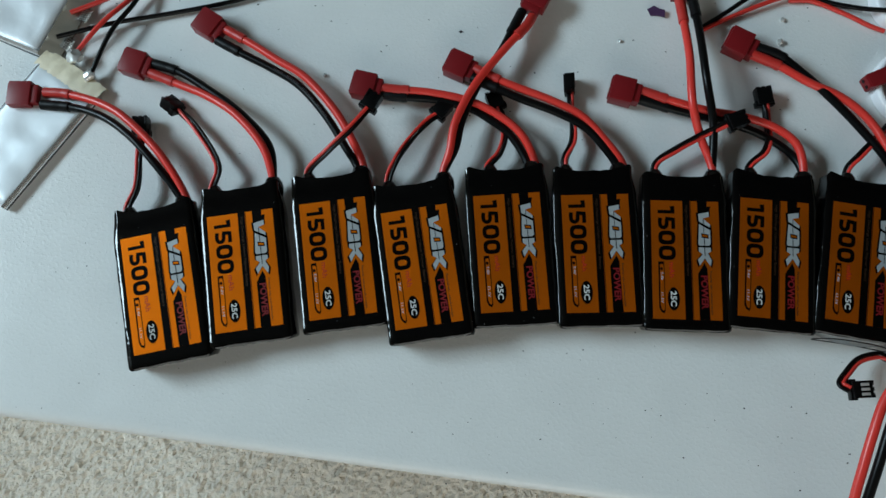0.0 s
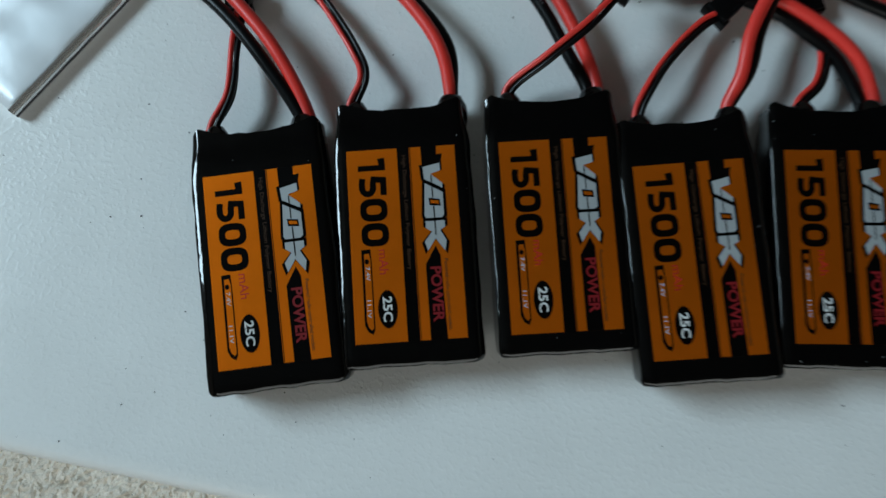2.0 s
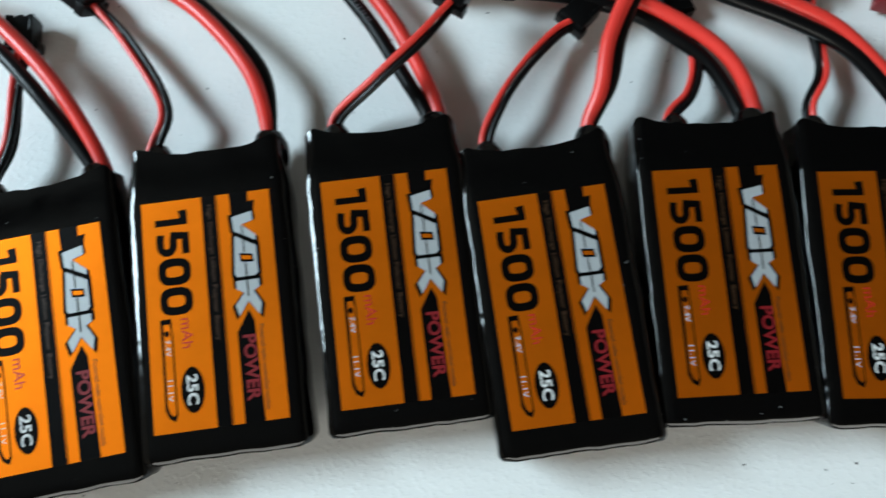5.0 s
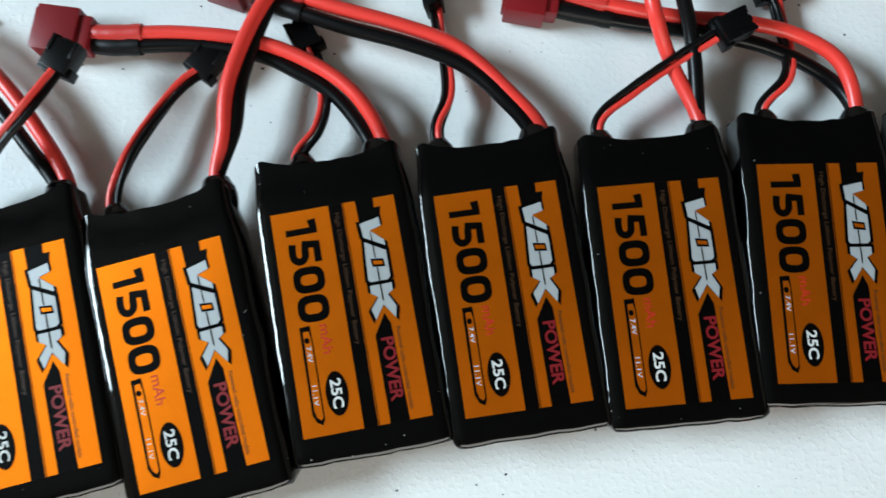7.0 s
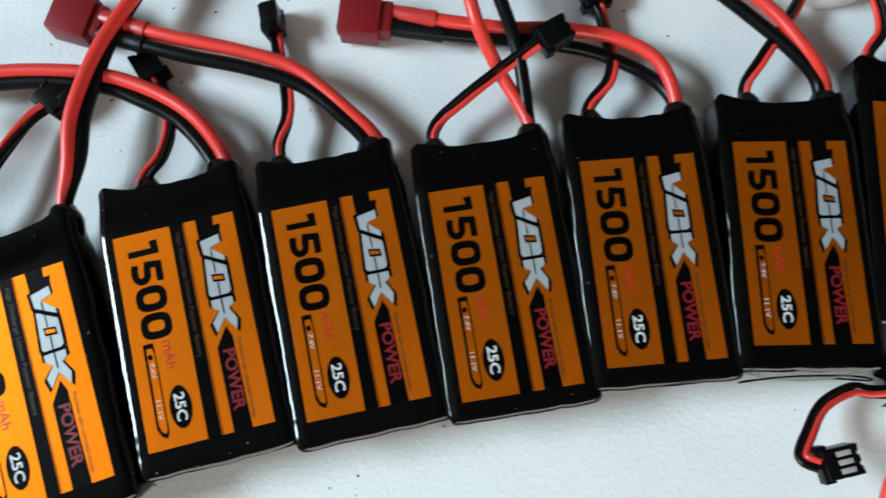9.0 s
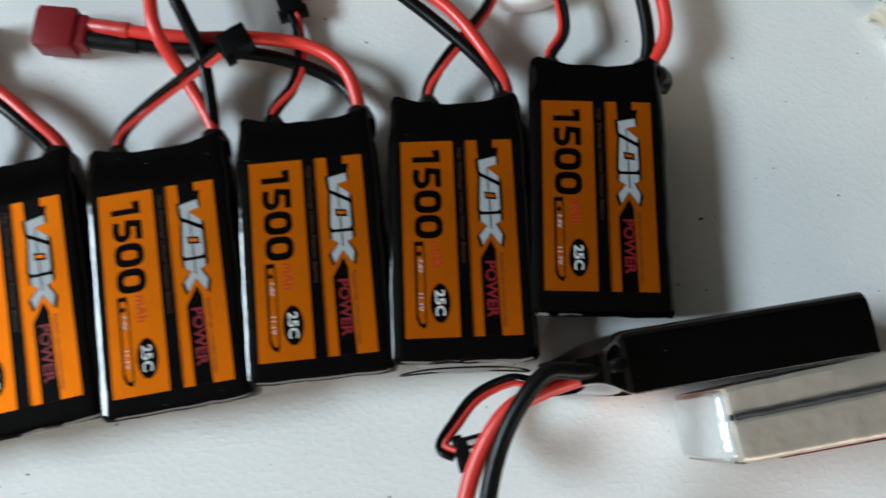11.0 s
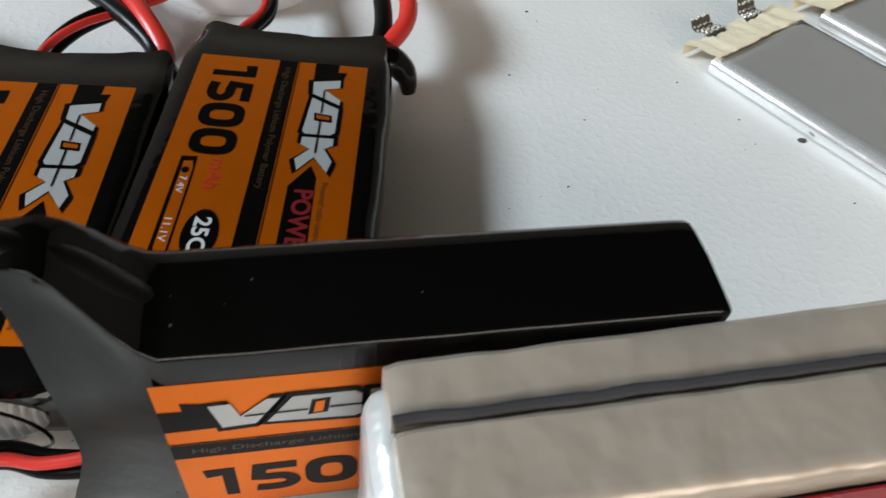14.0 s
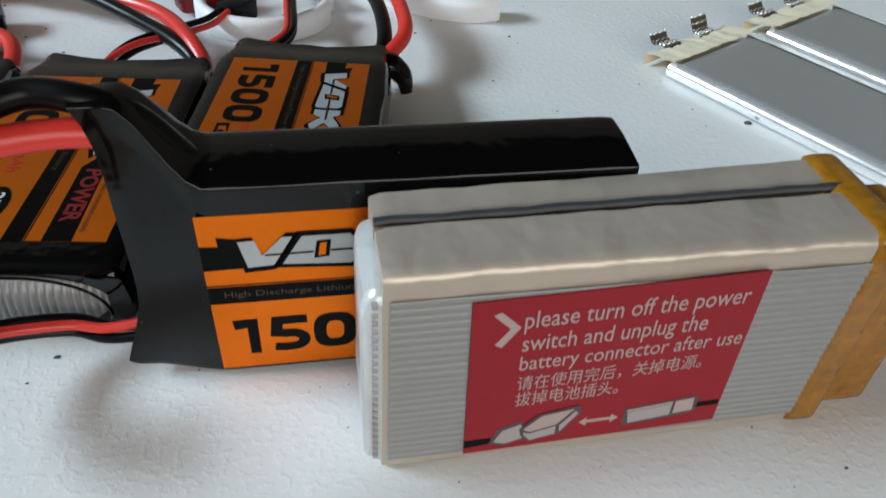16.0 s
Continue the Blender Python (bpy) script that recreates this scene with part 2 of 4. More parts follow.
def text_mesh(words, mat, bold=0.0):
    """The mesh of a word in the built-in font, set to a unit box."""
    key = (words, mat.name, bold)
    if key not in TEXTS:
        cu = bpy.data.curves.new("words", "FONT")
        cu.body, cu.size, cu.offset, cu.resolution_u = words, 1.0, bold, 3
        ob = new("words", cu)
        me = bpy.data.meshes.new_from_object(ob.evaluated_get(bpy.context.evaluated_depsgraph_get()))
        bpy.data.objects.remove(ob)
        bpy.data.curves.remove(cu)
        xs, ys = [v.co.x for v in me.vertices], [v.co.y for v in me.vertices]
        for v in me.vertices:
            v.co = ((v.co.x - min(xs)) / (max(xs) - min(xs)), (v.co.y - min(ys)) / (max(ys) - min(ys)), 0)
        me.materials.clear()
        me.materials.append(mat)
        me.name = "words"
        TEXTS[key] = me
    return TEXTS[key]


# ---- the room ----
x0, x1, y0, y1, z0, z1 = ROOM
TH = 0.12


def structure(name, mesh, label, category="structure"):
    return tagged(new(name, mesh), label, category, kind="structure")


def pierced_wall(name, along_x, at, a0, a1, hole, label):
    """A wall of thickness TH, outside of the line `at`, with one opening (a0 a1 z0 z1)."""
    bm = bmesh.new()
    lo, hi = (at - TH, at)
    for p, q, r, s in ((a0, hole[0], z0, z1), (hole[1], a1, z0, z1), (hole[0], hole[1], z0, hole[2]), (hole[0], hole[1], hole[3], z1)):
        if along_x:
            box_bm(bm, p, q, lo, hi, r, s)
        else:
            box_bm(bm, lo, hi, p, q, r, s)
    return structure(name, finish(bm, name, WALL, False), label, "wall")


pierced_wall("wall_west", False, x0, y0, y1, WIN_A, "beige painted wall with a high window")
pierced_wall("wall_south", True, y0, x0 - TH, x1 + TH, FILL_OPENING, "beige painted wall with an added opening for fill light")
structure("wall_east", box("wall_east", DIMMED_WALL, x1, x1 + TH, y0, y1, z0, z1), "unseen wall, darkened so that gloss mirrors less", "wall")
structure("wall_north", box("wall_north", DIMMED_WALL, x0 - TH, x1 + TH, y1, y1 + TH, z0, z1), "unseen wall, darkened so that gloss mirrors less", "wall")
structure("ceiling", box("ceiling", CEILING, x0 - TH, x1 + TH, y0 - TH, y1 + TH, z1 + 0.001, z1 + 0.1), "unseen ceiling, darkened to keep reflections dim", "ceiling")


def window_unit(name, along_x, at, hole, label):
    a0, a1, b0, b1 = hole
    w = thing(name, Matrix.Identity(4), label, "window", kind="structure")
    bar = 0.03
    for p, q, r, s in ((a0, a1, b0, b0 + bar), (a0, a1, b1 - bar, b1), (a0, a0 + bar, b0 + bar, b1 - bar), (a1 - bar, a1, b0 + bar, b1 - bar)):
        if along_x:
            me = box("window_frame", TRIM, p, q, at - TH - 0.05, at - TH - 0.002, r, s, 0.003)
        else:
            me = box("window_frame", TRIM, at - TH - 0.05, at - TH - 0.002, p, q, r, s, 0.003)
        part("window_frame", me, w)
    return w


window_unit("window_1", False, x0, WIN_A, "white-framed high window letting in daylight")
window_unit("fill_frame", True, y0, FILL_OPENING, "unseen white frame round the added fill-light opening")


def carpet():
    """One sheet of pile: tufts standing up beside the table's edge, plain further off."""
    rng = np.random.default_rng(5)
    xs = np.concatenate(([x0], np.arange(-0.72, 0.34, 0.0027), [x1]))
    ys = np.concatenate(([y0], np.arange(-0.66, 0.02, 0.0027), [y1]))
    gx, gy = np.meshgrid(xs, ys)
    inner = np.zeros(gx.shape, bool)
    inner[2:-2, 2:-2] = True
    tuft = rng.normal(0, 1, gx.shape)
    clump = tuft.copy()
    for shift in ((0, 1), (1, 0), (1, 1), (0, -1), (-1, 0)):
        clump += np.roll(tuft, shift, (0, 1))
    gz = FLOOR + inner * (0.0012 * tuft + 0.0005 * clump)
    gx = gx + inner * rng.normal(0, 0.0008, gx.shape)
    gy = gy + inner * rng.normal(0, 0.0008, gx.shape)
    n = len(xs)
    base = (np.arange(len(ys) - 1)[:, None] * n + np.arange(n - 1)[None, :]).ravel()
    me = bpy.data.meshes.new("floor")
    me.from_pydata(np.stack((gx, gy, gz), 2).reshape(-1, 3).tolist(), [], np.stack((base, base + 1, base + n + 1, base + n), 1).tolist())
    me.materials.append(CARPET)
    structure("floor", me, "beige short-pile carpet under the table", "carpet")


carpet()

# ---- the table ----
TURN = -8.36
table = thing("folding_table", pose(-0.05, -0.0957, 0, 0, 0, TURN), "white moulded plastic folding table with a pebbled top", "table")
part("tabletop", box("tabletop", TABLE, -0.85, 0.98, 0.0, 0.76, -0.045, 0.0, 0.006, 4), table)
for lx in (-0.7, 0.83):
    for ly in (0.08, 0.68):
        part("leg", tube("leg", TRIM, [Vector((lx, ly, -0.045)), Vector((lx, ly, FLOOR))], 0.014), table, "grey painted steel tube leg")

# ---- batteries ----
LW, LL, THICK = 0.029, 0.0515, 0.0128      # label width and length, pack thickness
U0, U1, V0 = -0.0180, 0.0188, -0.0319


def sleeve(seed, squash=1.0, r_top=0.0028, blunt=0.14, undercut=0.0017, ear=0.0, short=0.0):
    """The heat-shrunk body: a flat pack whose wire end is pinched between two shoulders."""
    mid, half = (U0 + U1) / 2, (U1 - U0) / 2 * squash
    t2 = THICK / 2
    ring = []

    def corner(cu, cz, r, a0, n):
        for k in range(n + 1):
            a = radians(a0 + 90 * k / n)
            ring.append((cu + r * math.cos(a), cz + r * math.sin(a)))

    r_low = 0.0030
    corner(half - r_top, t2 - r_top, r_top, 0, 5)
    for k in range(1, 12):
        ring.append((half - r_top - (2 * half - r_top - 0.0038) * k / 12, t2))
    bend = [(0.0010, 4), (0.0003, 11), (0.0018, 25), (0.0009, 96)] if r_top > 0.002 else [(0.0014, 2), (0.0003, 12), (0.0019, 94)]
    arc, tilt, ax, az = [], 0.0, 0.0, 0.0        # the long, soft shoulder of the other edge
    for length, to in bend:
        begin = tilt
        for k in range(6):
            tilt = begin + (to - begin) * (k + 1) / 6
            mean = radians(tilt - (to - begin) / 12)
            ax, az = ax - length / 6 * math.cos(mean), az - length / 6 * math.sin(mean)
            arc.append((ax, az))
    ring += [(-half + px - ax, t2 + pz) for px, pz in arc]
    ring.append((-half - 0.0002, 0.0))
    corner(-half + r_low, -t2 + r_low, r_low, 180, 4)
    for k in range(1, 12):
        ring.append((-half + r_low + (2 * half - 2 * r_low) * k / 12, -t2))
    corner(half - r_low, -t2 + r_low, r_low, 270, 4)
    ring.append((half + 0.0002, 0.0))
    neck = 0.0250                                # where the pinch begins
    body = [0.0, 0.0003, 0.0007, 0.0011, 0.0016] + [0.003 + 0.0024 * i for i in range(24)]
    body = [V0 + q for q in body if V0 + q < neck] + [neck]
    stations = [(v, 0.0) for v in body] + [(None, k / 8) for k in range(1, 9)]
    bm = bmesh.new()
    rings = []
    for v_at, k in stations:
        row = []
        for du, dz in ring:
            a = max(-1.0, min(1.0, du / half))
            shoulder = abs(a) ** 3
            knob = max(0.0, abs(a) - 0.80) / 0.20
            tip = 0.0372 + shoulder * 0.0044 - 0.0034 * knob ** 2
            if ear:
                tip = 0.0362 + (0.0026 * a ** 3 if a > 0 else 0.0058 * abs(a) ** 1.5 - 0.0056 * knob ** 2)
            v = v_at if v_at is not None else neck + k * (tip - neck)
            ease = k * k * (3 - 2 * k)
            n_end = noise.noise(Vector((du * 240, dz * 240, seed * 2.2)))
            squeeze = 1 - ease * (0.66 - 0.36 * shoulder)
            drop = 0.0 if v_at is None else blunt * max(0.0, 1 - (v - V0) / 0.0016) ** 2
            u = mid + du * (1 - 0.3 * drop) * (1 - 0.05 * knob * ease)
            if ear and a > 0:                    # one shoulder drawn out round the thick wires
                rise, share = min(1.0, 1.45 * k), min(1.0, a / 0.75)
                u += ear * rise * rise * (3 - 2 * rise) * share * share * (3 - 2 * share)
            if v_at is not None:
                v += 0.0004 * max(0.0, 1 - (v - V0) / 0.004) * n_end
                v += short * max(0.0, 1 - (v - V0) / 0.012)
                v += undercut * max(0.0, 1 - (v - V0) / 0.006) * (t2 - dz - 0.0014) / THICK
            z = t2 + dz * squeeze * (1 - drop) + 0.0026 * ease * (1 - shoulder)
            if ear and a > 0:
                z = t2 + (z - t2) * (1 - 0.38 * rise * share * share)
            flat_top = dz > t2 - 0.0002 and k < 0.02
            side = max(0.0, abs(a) - 0.86) / 0.14
            n1 = noise.noise(Vector((u * 90 + seed * 5.1, v * 75 + seed, z * 130)))
            n2 = noise.noise(Vector((u * 300, v * 230 + seed * 3.3, z * 330)))
            if ear:
                n1, n2 = 0.35 * n1, 0.25 * n2
            if not flat_top:
                u += side * (0.00042 * n1 + 0.00022 * n2) * (1 if a > 0 else 1.3)
                z += (0.00026 * n1 + 0.00016 * n2) * (side + ease)
                if k > 0.5:
                    v += 0.0004 * n2 * ease
            row.append(bm.verts.new((u, v, max(z, 0.0001))))
        rings.append(row)
    m = len(ring)
    for p, q in zip(rings, rings[1:]):
        for k in range(m):
            bm.faces.new((p[k], p[(k + 1) % m], q[(k + 1) % m], q[k]))
    bm.faces.new(rings[0][::-1])
    lip = [bm.verts.new((mid + (v.co.x - mid) * 0.97, v.co.y - 0.003, t2 + (v.co.z - t2) * 0.7)) for v in rings[-1]]
    for k in range(m):
        bm.faces.new((rings[-1][k], rings[-1][(k + 1) % m], lip[(k + 1) % m], lip[k]))
    bm.faces.new(lip)
    return finish(bm, "sleeve", SLEEVE)


def ab(a, b):
    """Label coordinates (across, down; 0 to 1) as pack coordinates."""
    return ((a - 0.5) * LW, (0.5 - b) * LL)


def plate(name, mat, pts, level):
    top = THICK + 0.00006 + level * 0.00005
    return prism(name, mat, [ab(a, b) for a, b in pts], top - 0.00004, top)


def rect(a0, a1, b0, b1):
    return [(a0, b0), (a1, b0), (a1, b1), (a0, b1)]


def oval(a0, a1, b0, b1, n=28, power=2.0):
    ca, cb, ra, rb = (a0 + a1) / 2, (b0 + b1) / 2, (a1 - a0) / 2, (b1 - b0) / 2
    out = []
    for k in range(n):
        c, s = math.cos(2 * math.pi * k / n), math.sin(2 * math.pi * k / n)
        out.append((ca + ra * math.copysign(abs(c) ** (2 / power), c), cb + rb * math.copysign(abs(s) ** (2 / power), s)))
    return out


def grow(pts, d):
    ca, cb = sum(p[0] for p in pts) / len(pts), sum(p[1] for p in pts) / len(pts)
    wide, tall = max(p[0] for p in pts) - min(p[0] for p in pts), max(p[1] for p in pts) - min(p[1] for p in pts)
    return [(ca + (a - ca) * (1 + 2 * d / wide), cb + (b - cb) * (1 + 2 * d * LW / LL / tall)) for a, b in pts]


WEDGE = [(0.688, 0.108), (0.853, 0.089), (0.857, 0.132), (0.76, 0.147), (0.87, 0.202), (0.868, 0.228), (0.697, 0.175)]
BLOCK = [(0.700, 0.192), (0.869, 0.246), (0.869, 0.368), (0.843, 0.382), (0.696, 0.382), (0.68, 0.368)]
NOTCHED = [(0.686, 0.394), (0.868, 0.394), (0.869, 0.428), (0.822, 0.445), (0.876, 0.503), (0.857, 0.556), (0.772, 0.488), (0.692, 0.553),
           (0.668, 0.502), (0.742, 0.452), (0.686, 0.430)]


def glyph(name, loops, level, closed=True):
    """A flat printed figure from two matching loops of (across, down) points in millimetres of the label."""
    top = THICK + 0.00007 + level * 0.00005
    bm = bmesh.new()
    a, b = [[bm.verts.new((p / 1000 - LW / 2, LL / 2 - q / 1000, top)) for p, q in loop] for loop in loops]
    n = len(a)
    for k in range(n if closed else n - 1):
        bm.faces.new((a[k], a[(k + 1) % n], b[(k + 1) % n], b[k]))
    return finish(bm, name, PRINT_BLACK, False)


def wide_zero(x, width, low, high, stroke, level=1):
    """A broad figure 0 with squarish shoulders; x runs along the line of figures."""
    loops = []
    for d in (0.0, stroke):
        loops.append([(q, p) for p, q in oval(x + d * 1.08, x + width - d * 1.08, low + d, high - d, 40, 2.9)])
    return glyph("lettering", loops, level)


def wide_five(x, width, low, high, stroke, level=1):
    """A broad figure 5 drawn as one ribbon."""
    h, r = stroke / 2, (high - low) * 0.315
    mid = low + (high - low) * 0.61
    line = [(x + width * 0.95, high - h), (x + 0.55 + h, high - h), (x + 0.28 + h, mid - h * 0.6), (x + width * 0.40, mid - h + 0.1)]
    cx, cy = x + width - h - r * 0.78, (mid - h + low + h) / 2 + 0.05
    ry = mid - h + 0.1 - cy
    line += [(cx + r * 0.78 * math.sin(a), cy + ry * math.cos(a)) for a in [math.pi * k / 14 for k in range(15)]]
    line += [(x + width * 0.36, low + h), (x + h * 0.9, low + h * 1.25)]
    left, right = [], []
    for i, (px, py) in enumerate(line):
        d0 = Vector((px - line[i - 1][0], py - line[i - 1][1])).normalized() if i else None
        d1 = Vector((line[i + 1][0] - px, line[i + 1][1] - py)).normalized() if i < len(line) - 1 else None
        d0, d1 = d0 or d1, d1 or d0
        n = Vector((-d0.y - d1.y, d0.x + d1.x)).normalized()
        w = h / max(0.55, n.dot(Vector((-d0.y, d0.x))))
        left.append((py + n.y * w, px + n.x * w))
        right.append((py - n.y * w, px - n.x * w))
    return glyph("lettering", [left, right], level, closed=False)


LABEL_PARTS = [
    ("label_panel", plate("label_panel", ORANGE, rect(0, 0.467, 0, 1), 0), "orange printed capacity panel"),
    ("label_panel", plate("label_panel", ORANGE, rect(0.578, 1, 0, 1), 0), "orange printed emblem panel"),
    ("label_band", plate("label_band", PRINT_BLACK, rect(0.467, 0.578, 0, 1), 0), "black printed band"),
    ("label_notch", plate("label_notch", PRINT_BLACK, [(0.685, 0), (0.83, 0), (0.826, 0.045), (0.880, 0.043), (0.862, 0.09), (0.69, 0.11)], 1), "black printed notch"),
    ("label_arrow", plate("label_arrow", PRINT_BLACK, [(0.768, 0.525), (0.805, 0.575), (0.823, 1.0), (0.672, 1.0), (0.668, 0.618)], 1), "black printed arrow"),
    ("label_line", plate("label_line", PRINT_BLACK, rect(0.583, 0.589, 0, 1), 1), "thin black printed line"),
    ("rating_bar", plate("rating_bar", PRINT_BLACK, [(0.093, 0.524), (0.175, 0.522), (0.182, 0.60), (0.184, 0.93), (0.165, 0.955), (0.12, 0.94), (0.093, 0.905)], 1), "black printed bar outline"),
    ("rating_field", plate("rating_field", ORANGE, [(0.116, 0.546), (0.160, 0.544), (0.172, 0.575), (0.174, 0.922), (0.156, 0.934), (0.13, 0.92), (0.114, 0.89)], 2), "orange field of the bar"),
    ("rating_dot", plate("rating_dot", PRINT_BLACK, oval(0.118, 0.158, 0.572, 0.598, 12), 3), "black printed dot"),
]
badge_rim = [(0.305 + 0.087 * (1 + 0.028 * (-1) ** k) * math.cos(math.pi * k / 36), 0.832 + 0.096 * (1 + 0.028 * (-1) ** k) * math.sin(math.pi * k / 36)) for k in range(72)]
LABEL_PARTS.append(("rating_badge", plate("rating_badge", PRINT_BLACK, badge_rim, 1), "black oval badge with a milled rim"))
for shape in (WEDGE, BLOCK, NOTCHED):
    LABEL_PARTS.append(("emblem_outline", plate("emblem_outline", PRINT_BLACK, grow(shape, 0.021), 2), "black outline of an angular emblem"))
for shape in (WEDGE, BLOCK, NOTCHED):
    LABEL_PARTS.append(("emblem", plate("emblem", SILVER_PRINT, grow(shape, -0.005), 3), "pale grey angular emblem shape"))
LABEL_PARTS += [
    ("emblem_slot", plate("emblem_slot", PRINT_BLACK, [(0.730, 0.275), (0.832, 0.284), (0.838, 0.320), (0.738, 0.314)], 4), "dark outline of a slot in the emblem"),
    ("emblem_slot", plate("emblem_slot", ORANGE, [(0.745, 0.286), (0.820, 0.292), (0.824, 0.309), (0.750, 0.304)], 5), "orange slot in the emblem"),
    ("emblem_split", plate("emblem_split", PRINT_BLACK, [(0.762, 0.155), (0.770, 0.155), (0.774, 0.275), (0.766, 0.275)], 5), "dark line along the emblem"),
    ("emblem_split", plate("emblem_split", PRINT_BLACK, [(0.768, 0.318), (0.777, 0.318), (0.780, 0.47), (0.771, 0.47)], 5), "dark line along the emblem"),
    ("lettering", plate("lettering", PRINT_BLACK, [(0.100, 0.083), (0.100, 0.112), (0.350, 0.112), (0.350, 0.080), (0.346, 0.046), (0.281, 0.050), (0.292, 0.083)], 1), "printed digit 1"),
    ("lettering", wide_five(7.05, 5.8, 2.95, 10.25, 1.62), "printed digit 5"),
    ("lettering", wide_zero(13.4, 6.1, 3.0, 10.2, 1.66), "printed digit 0"),
    ("lettering", wide_zero(20.0, 6.2, 3.0, 10.2, 1.66), "printed digit 0"),
]
LABEL_WORDS = [
    ("mAh", RED_PRINT, 0.0, (0.250, 0.330, 0.527, 0.655), 1),
    ("25C", WHITE_PRINT, 0.025, (0.262, 0.347, 0.768, 0.895), 2),
    ("7.4V", WHITE_PRINT, 0.0, (0.124, 0.161, 0.612, 0.682), 3),
    ("11.1V", WHITE_PRINT, 0.0, (0.122, 0.159, 0.782, 0.870), 3),
    ("POWER", MAROON_PRINT, 0.03, (0.705, 0.808, 0.632, 0.912), 2),
    ("Powered radio controlled models", BROWN_PRINT, 0.0, (0.838, 0.870, 0.595, 0.955), 1),
    ("High Discharge Lithium Polymer Battery", BROWN_PRINT, 0.0, (0.497, 0.545, 0.04, 0.64), 1),
]


def print_label(pack, shift=0.0):
    lay = Matrix.Translation((shift, 0, 0))
    for name, me, label in LABEL_PARTS:
        part(name, me, pack, label, lay)
    for words, mat, bold, (a0, a1, b0, b1), level in LABEL_WORDS:
        u, v = ab(a0, b0)
        m = Matrix(((0, 1, 0, u), (-1, 0, 0, v), (0, 0, 1, THICK + 0.00007 + level * 0.00005), (0, 0, 0, 1)))
        m = lay @ m @ Matrix.Diagonal(((b1 - b0) * LL, (a1 - a0) * LW, 1, 1))
        part("lettering", text_mesh(words, mat, bold), pack, "printed " + words, m)


def t_plug_meshes():
    bm = box_bm(bmesh.new(), 0.0034, 0.0148, -0.0066, 0.0066, -0.0040, 0.0040, 0.0005)
    box_bm(bm, 0.0, 0.0038, -0.0050, 0.0050, -0.0031, 0.0031, 0.0006)
    box_bm(bm, 0.0140, 0.0156, -0.0058, 0.0058, -0.0012, 0.0034, 0.0004)
    body = finish(bm, "plug_body", RED_NYLON)
    slot = box("plug_blade", CONTACT, 0.0150, 0.0159, -0.0028, 0.0028, 0.0, 0.0014, 0.0002)
    return body, slot


PLUG, BLADE = t_plug_meshes()


def balance_meshes():
    bm = box_bm(bmesh.new(), 0.0008, 0.0098, -0.0043, 0.0043, -0.0028, 0.0026, 0.0003)
    box_bm(bm, 0.0, 0.0030, -0.0053, 0.0053, -0.0028, 0.0010, 0.0003)
    for y in (-0.0037, 0.0037):
        box_bm(bm, 0.0052, 0.0103, y - 0.0006, y + 0.0006, 0.0020, 0.0029, 0.0002)
    for y in (-0.0030, 0.0, 0.0030):
        box_bm(bm, 0.0094, 0.0104, y - 0.0010, y + 0.0010, -0.0022, 0.0024, 0.0002)
    return finish(bm, "balance_plug", BLACK_NYLON), box("contact", CONTACT, 0.0042, 0.0080, -0.0007, 0.0007, 0.0024, 0.0031, 0.0001)


JST, PIN = balance_meshes()


def aim(base, tip, roll=0.0):
    """A pose at base whose x axis points at tip."""
    x = (Vector(tip) - Vector(base)).normalized()
    y = Vector((0, 0, 1)).cross(x).normalized()
    m = Matrix((x, y, x.cross(y))).transposed().to_4x4()
    return Matrix.Translation(base) @ m @ pose(0, 0, 0, roll, 0, 0)


def mm(points):
    return [Vector(p) / 1000 for p in points]


def spout(pack, points, radii, flat=0.75):
    """A flared end of the shrink sleeve round the wires; millimetres in the world."""
    back = pack.matrix_world.inverted()
    path = [back @ p for p in spline(mm(points), 5)]
    bm = bmesh.new()
    rings = []
    for i, (q, t, s, u) in enumerate(frames(path)):
        f = i / (len(path) - 1) * (len(radii) - 1)
        k = min(int(f), len(radii) - 2)
        r = (radii[k] + (radii[k + 1] - radii[k]) * (f - k)) / 1000
        rings.append([bm.verts.new(q + (s * math.cos(a) + u * flat * math.sin(a)) * r * (1 + 0.07 * noise.noise(Vector((a * 1.3, i * 0.4, 2)))))
                      for a in [2 * math.pi * j / 20 for j in range(20)]])
    for a, b in zip(rings, rings[1:]):
        for j in range(20):
            bm.faces.new((a[j], a[(j + 1) % 20], b[(j + 1) % 20], b[j]))
    bm.faces.new(rings[0])
    part("sleeve_spout", finish(bm, "sleeve_spout", SLEEVE), pack, "flared black sleeve end round the wires")


def collar(pack, paths, radii, side):
    """The shrunk corner of the sleeve that grips the wires where they leave it."""
    ends = []
    for path in paths:
        ends.append(next((q for q in path if q.y > 0.0416), path[len(path) // 4]))
    tip = sum(ends, Vector()) / len(ends)
    x = max(-0.0146, min(0.0146, tip.x))
    line = [Vector((x - side * 0.0020, 0.0290, 0.0064)), Vector((x, 0.0355, 0.0066)), Vector((x * 0.5 + tip.x * 0.5, 0.0388, 0.0066)), Vector((tip.x, 0.0412, 0.0064))]
    world_line = [(pack.matrix_world @ q) * 1000 for q in line]
    spout(pack, world_line, radii, 0.9)


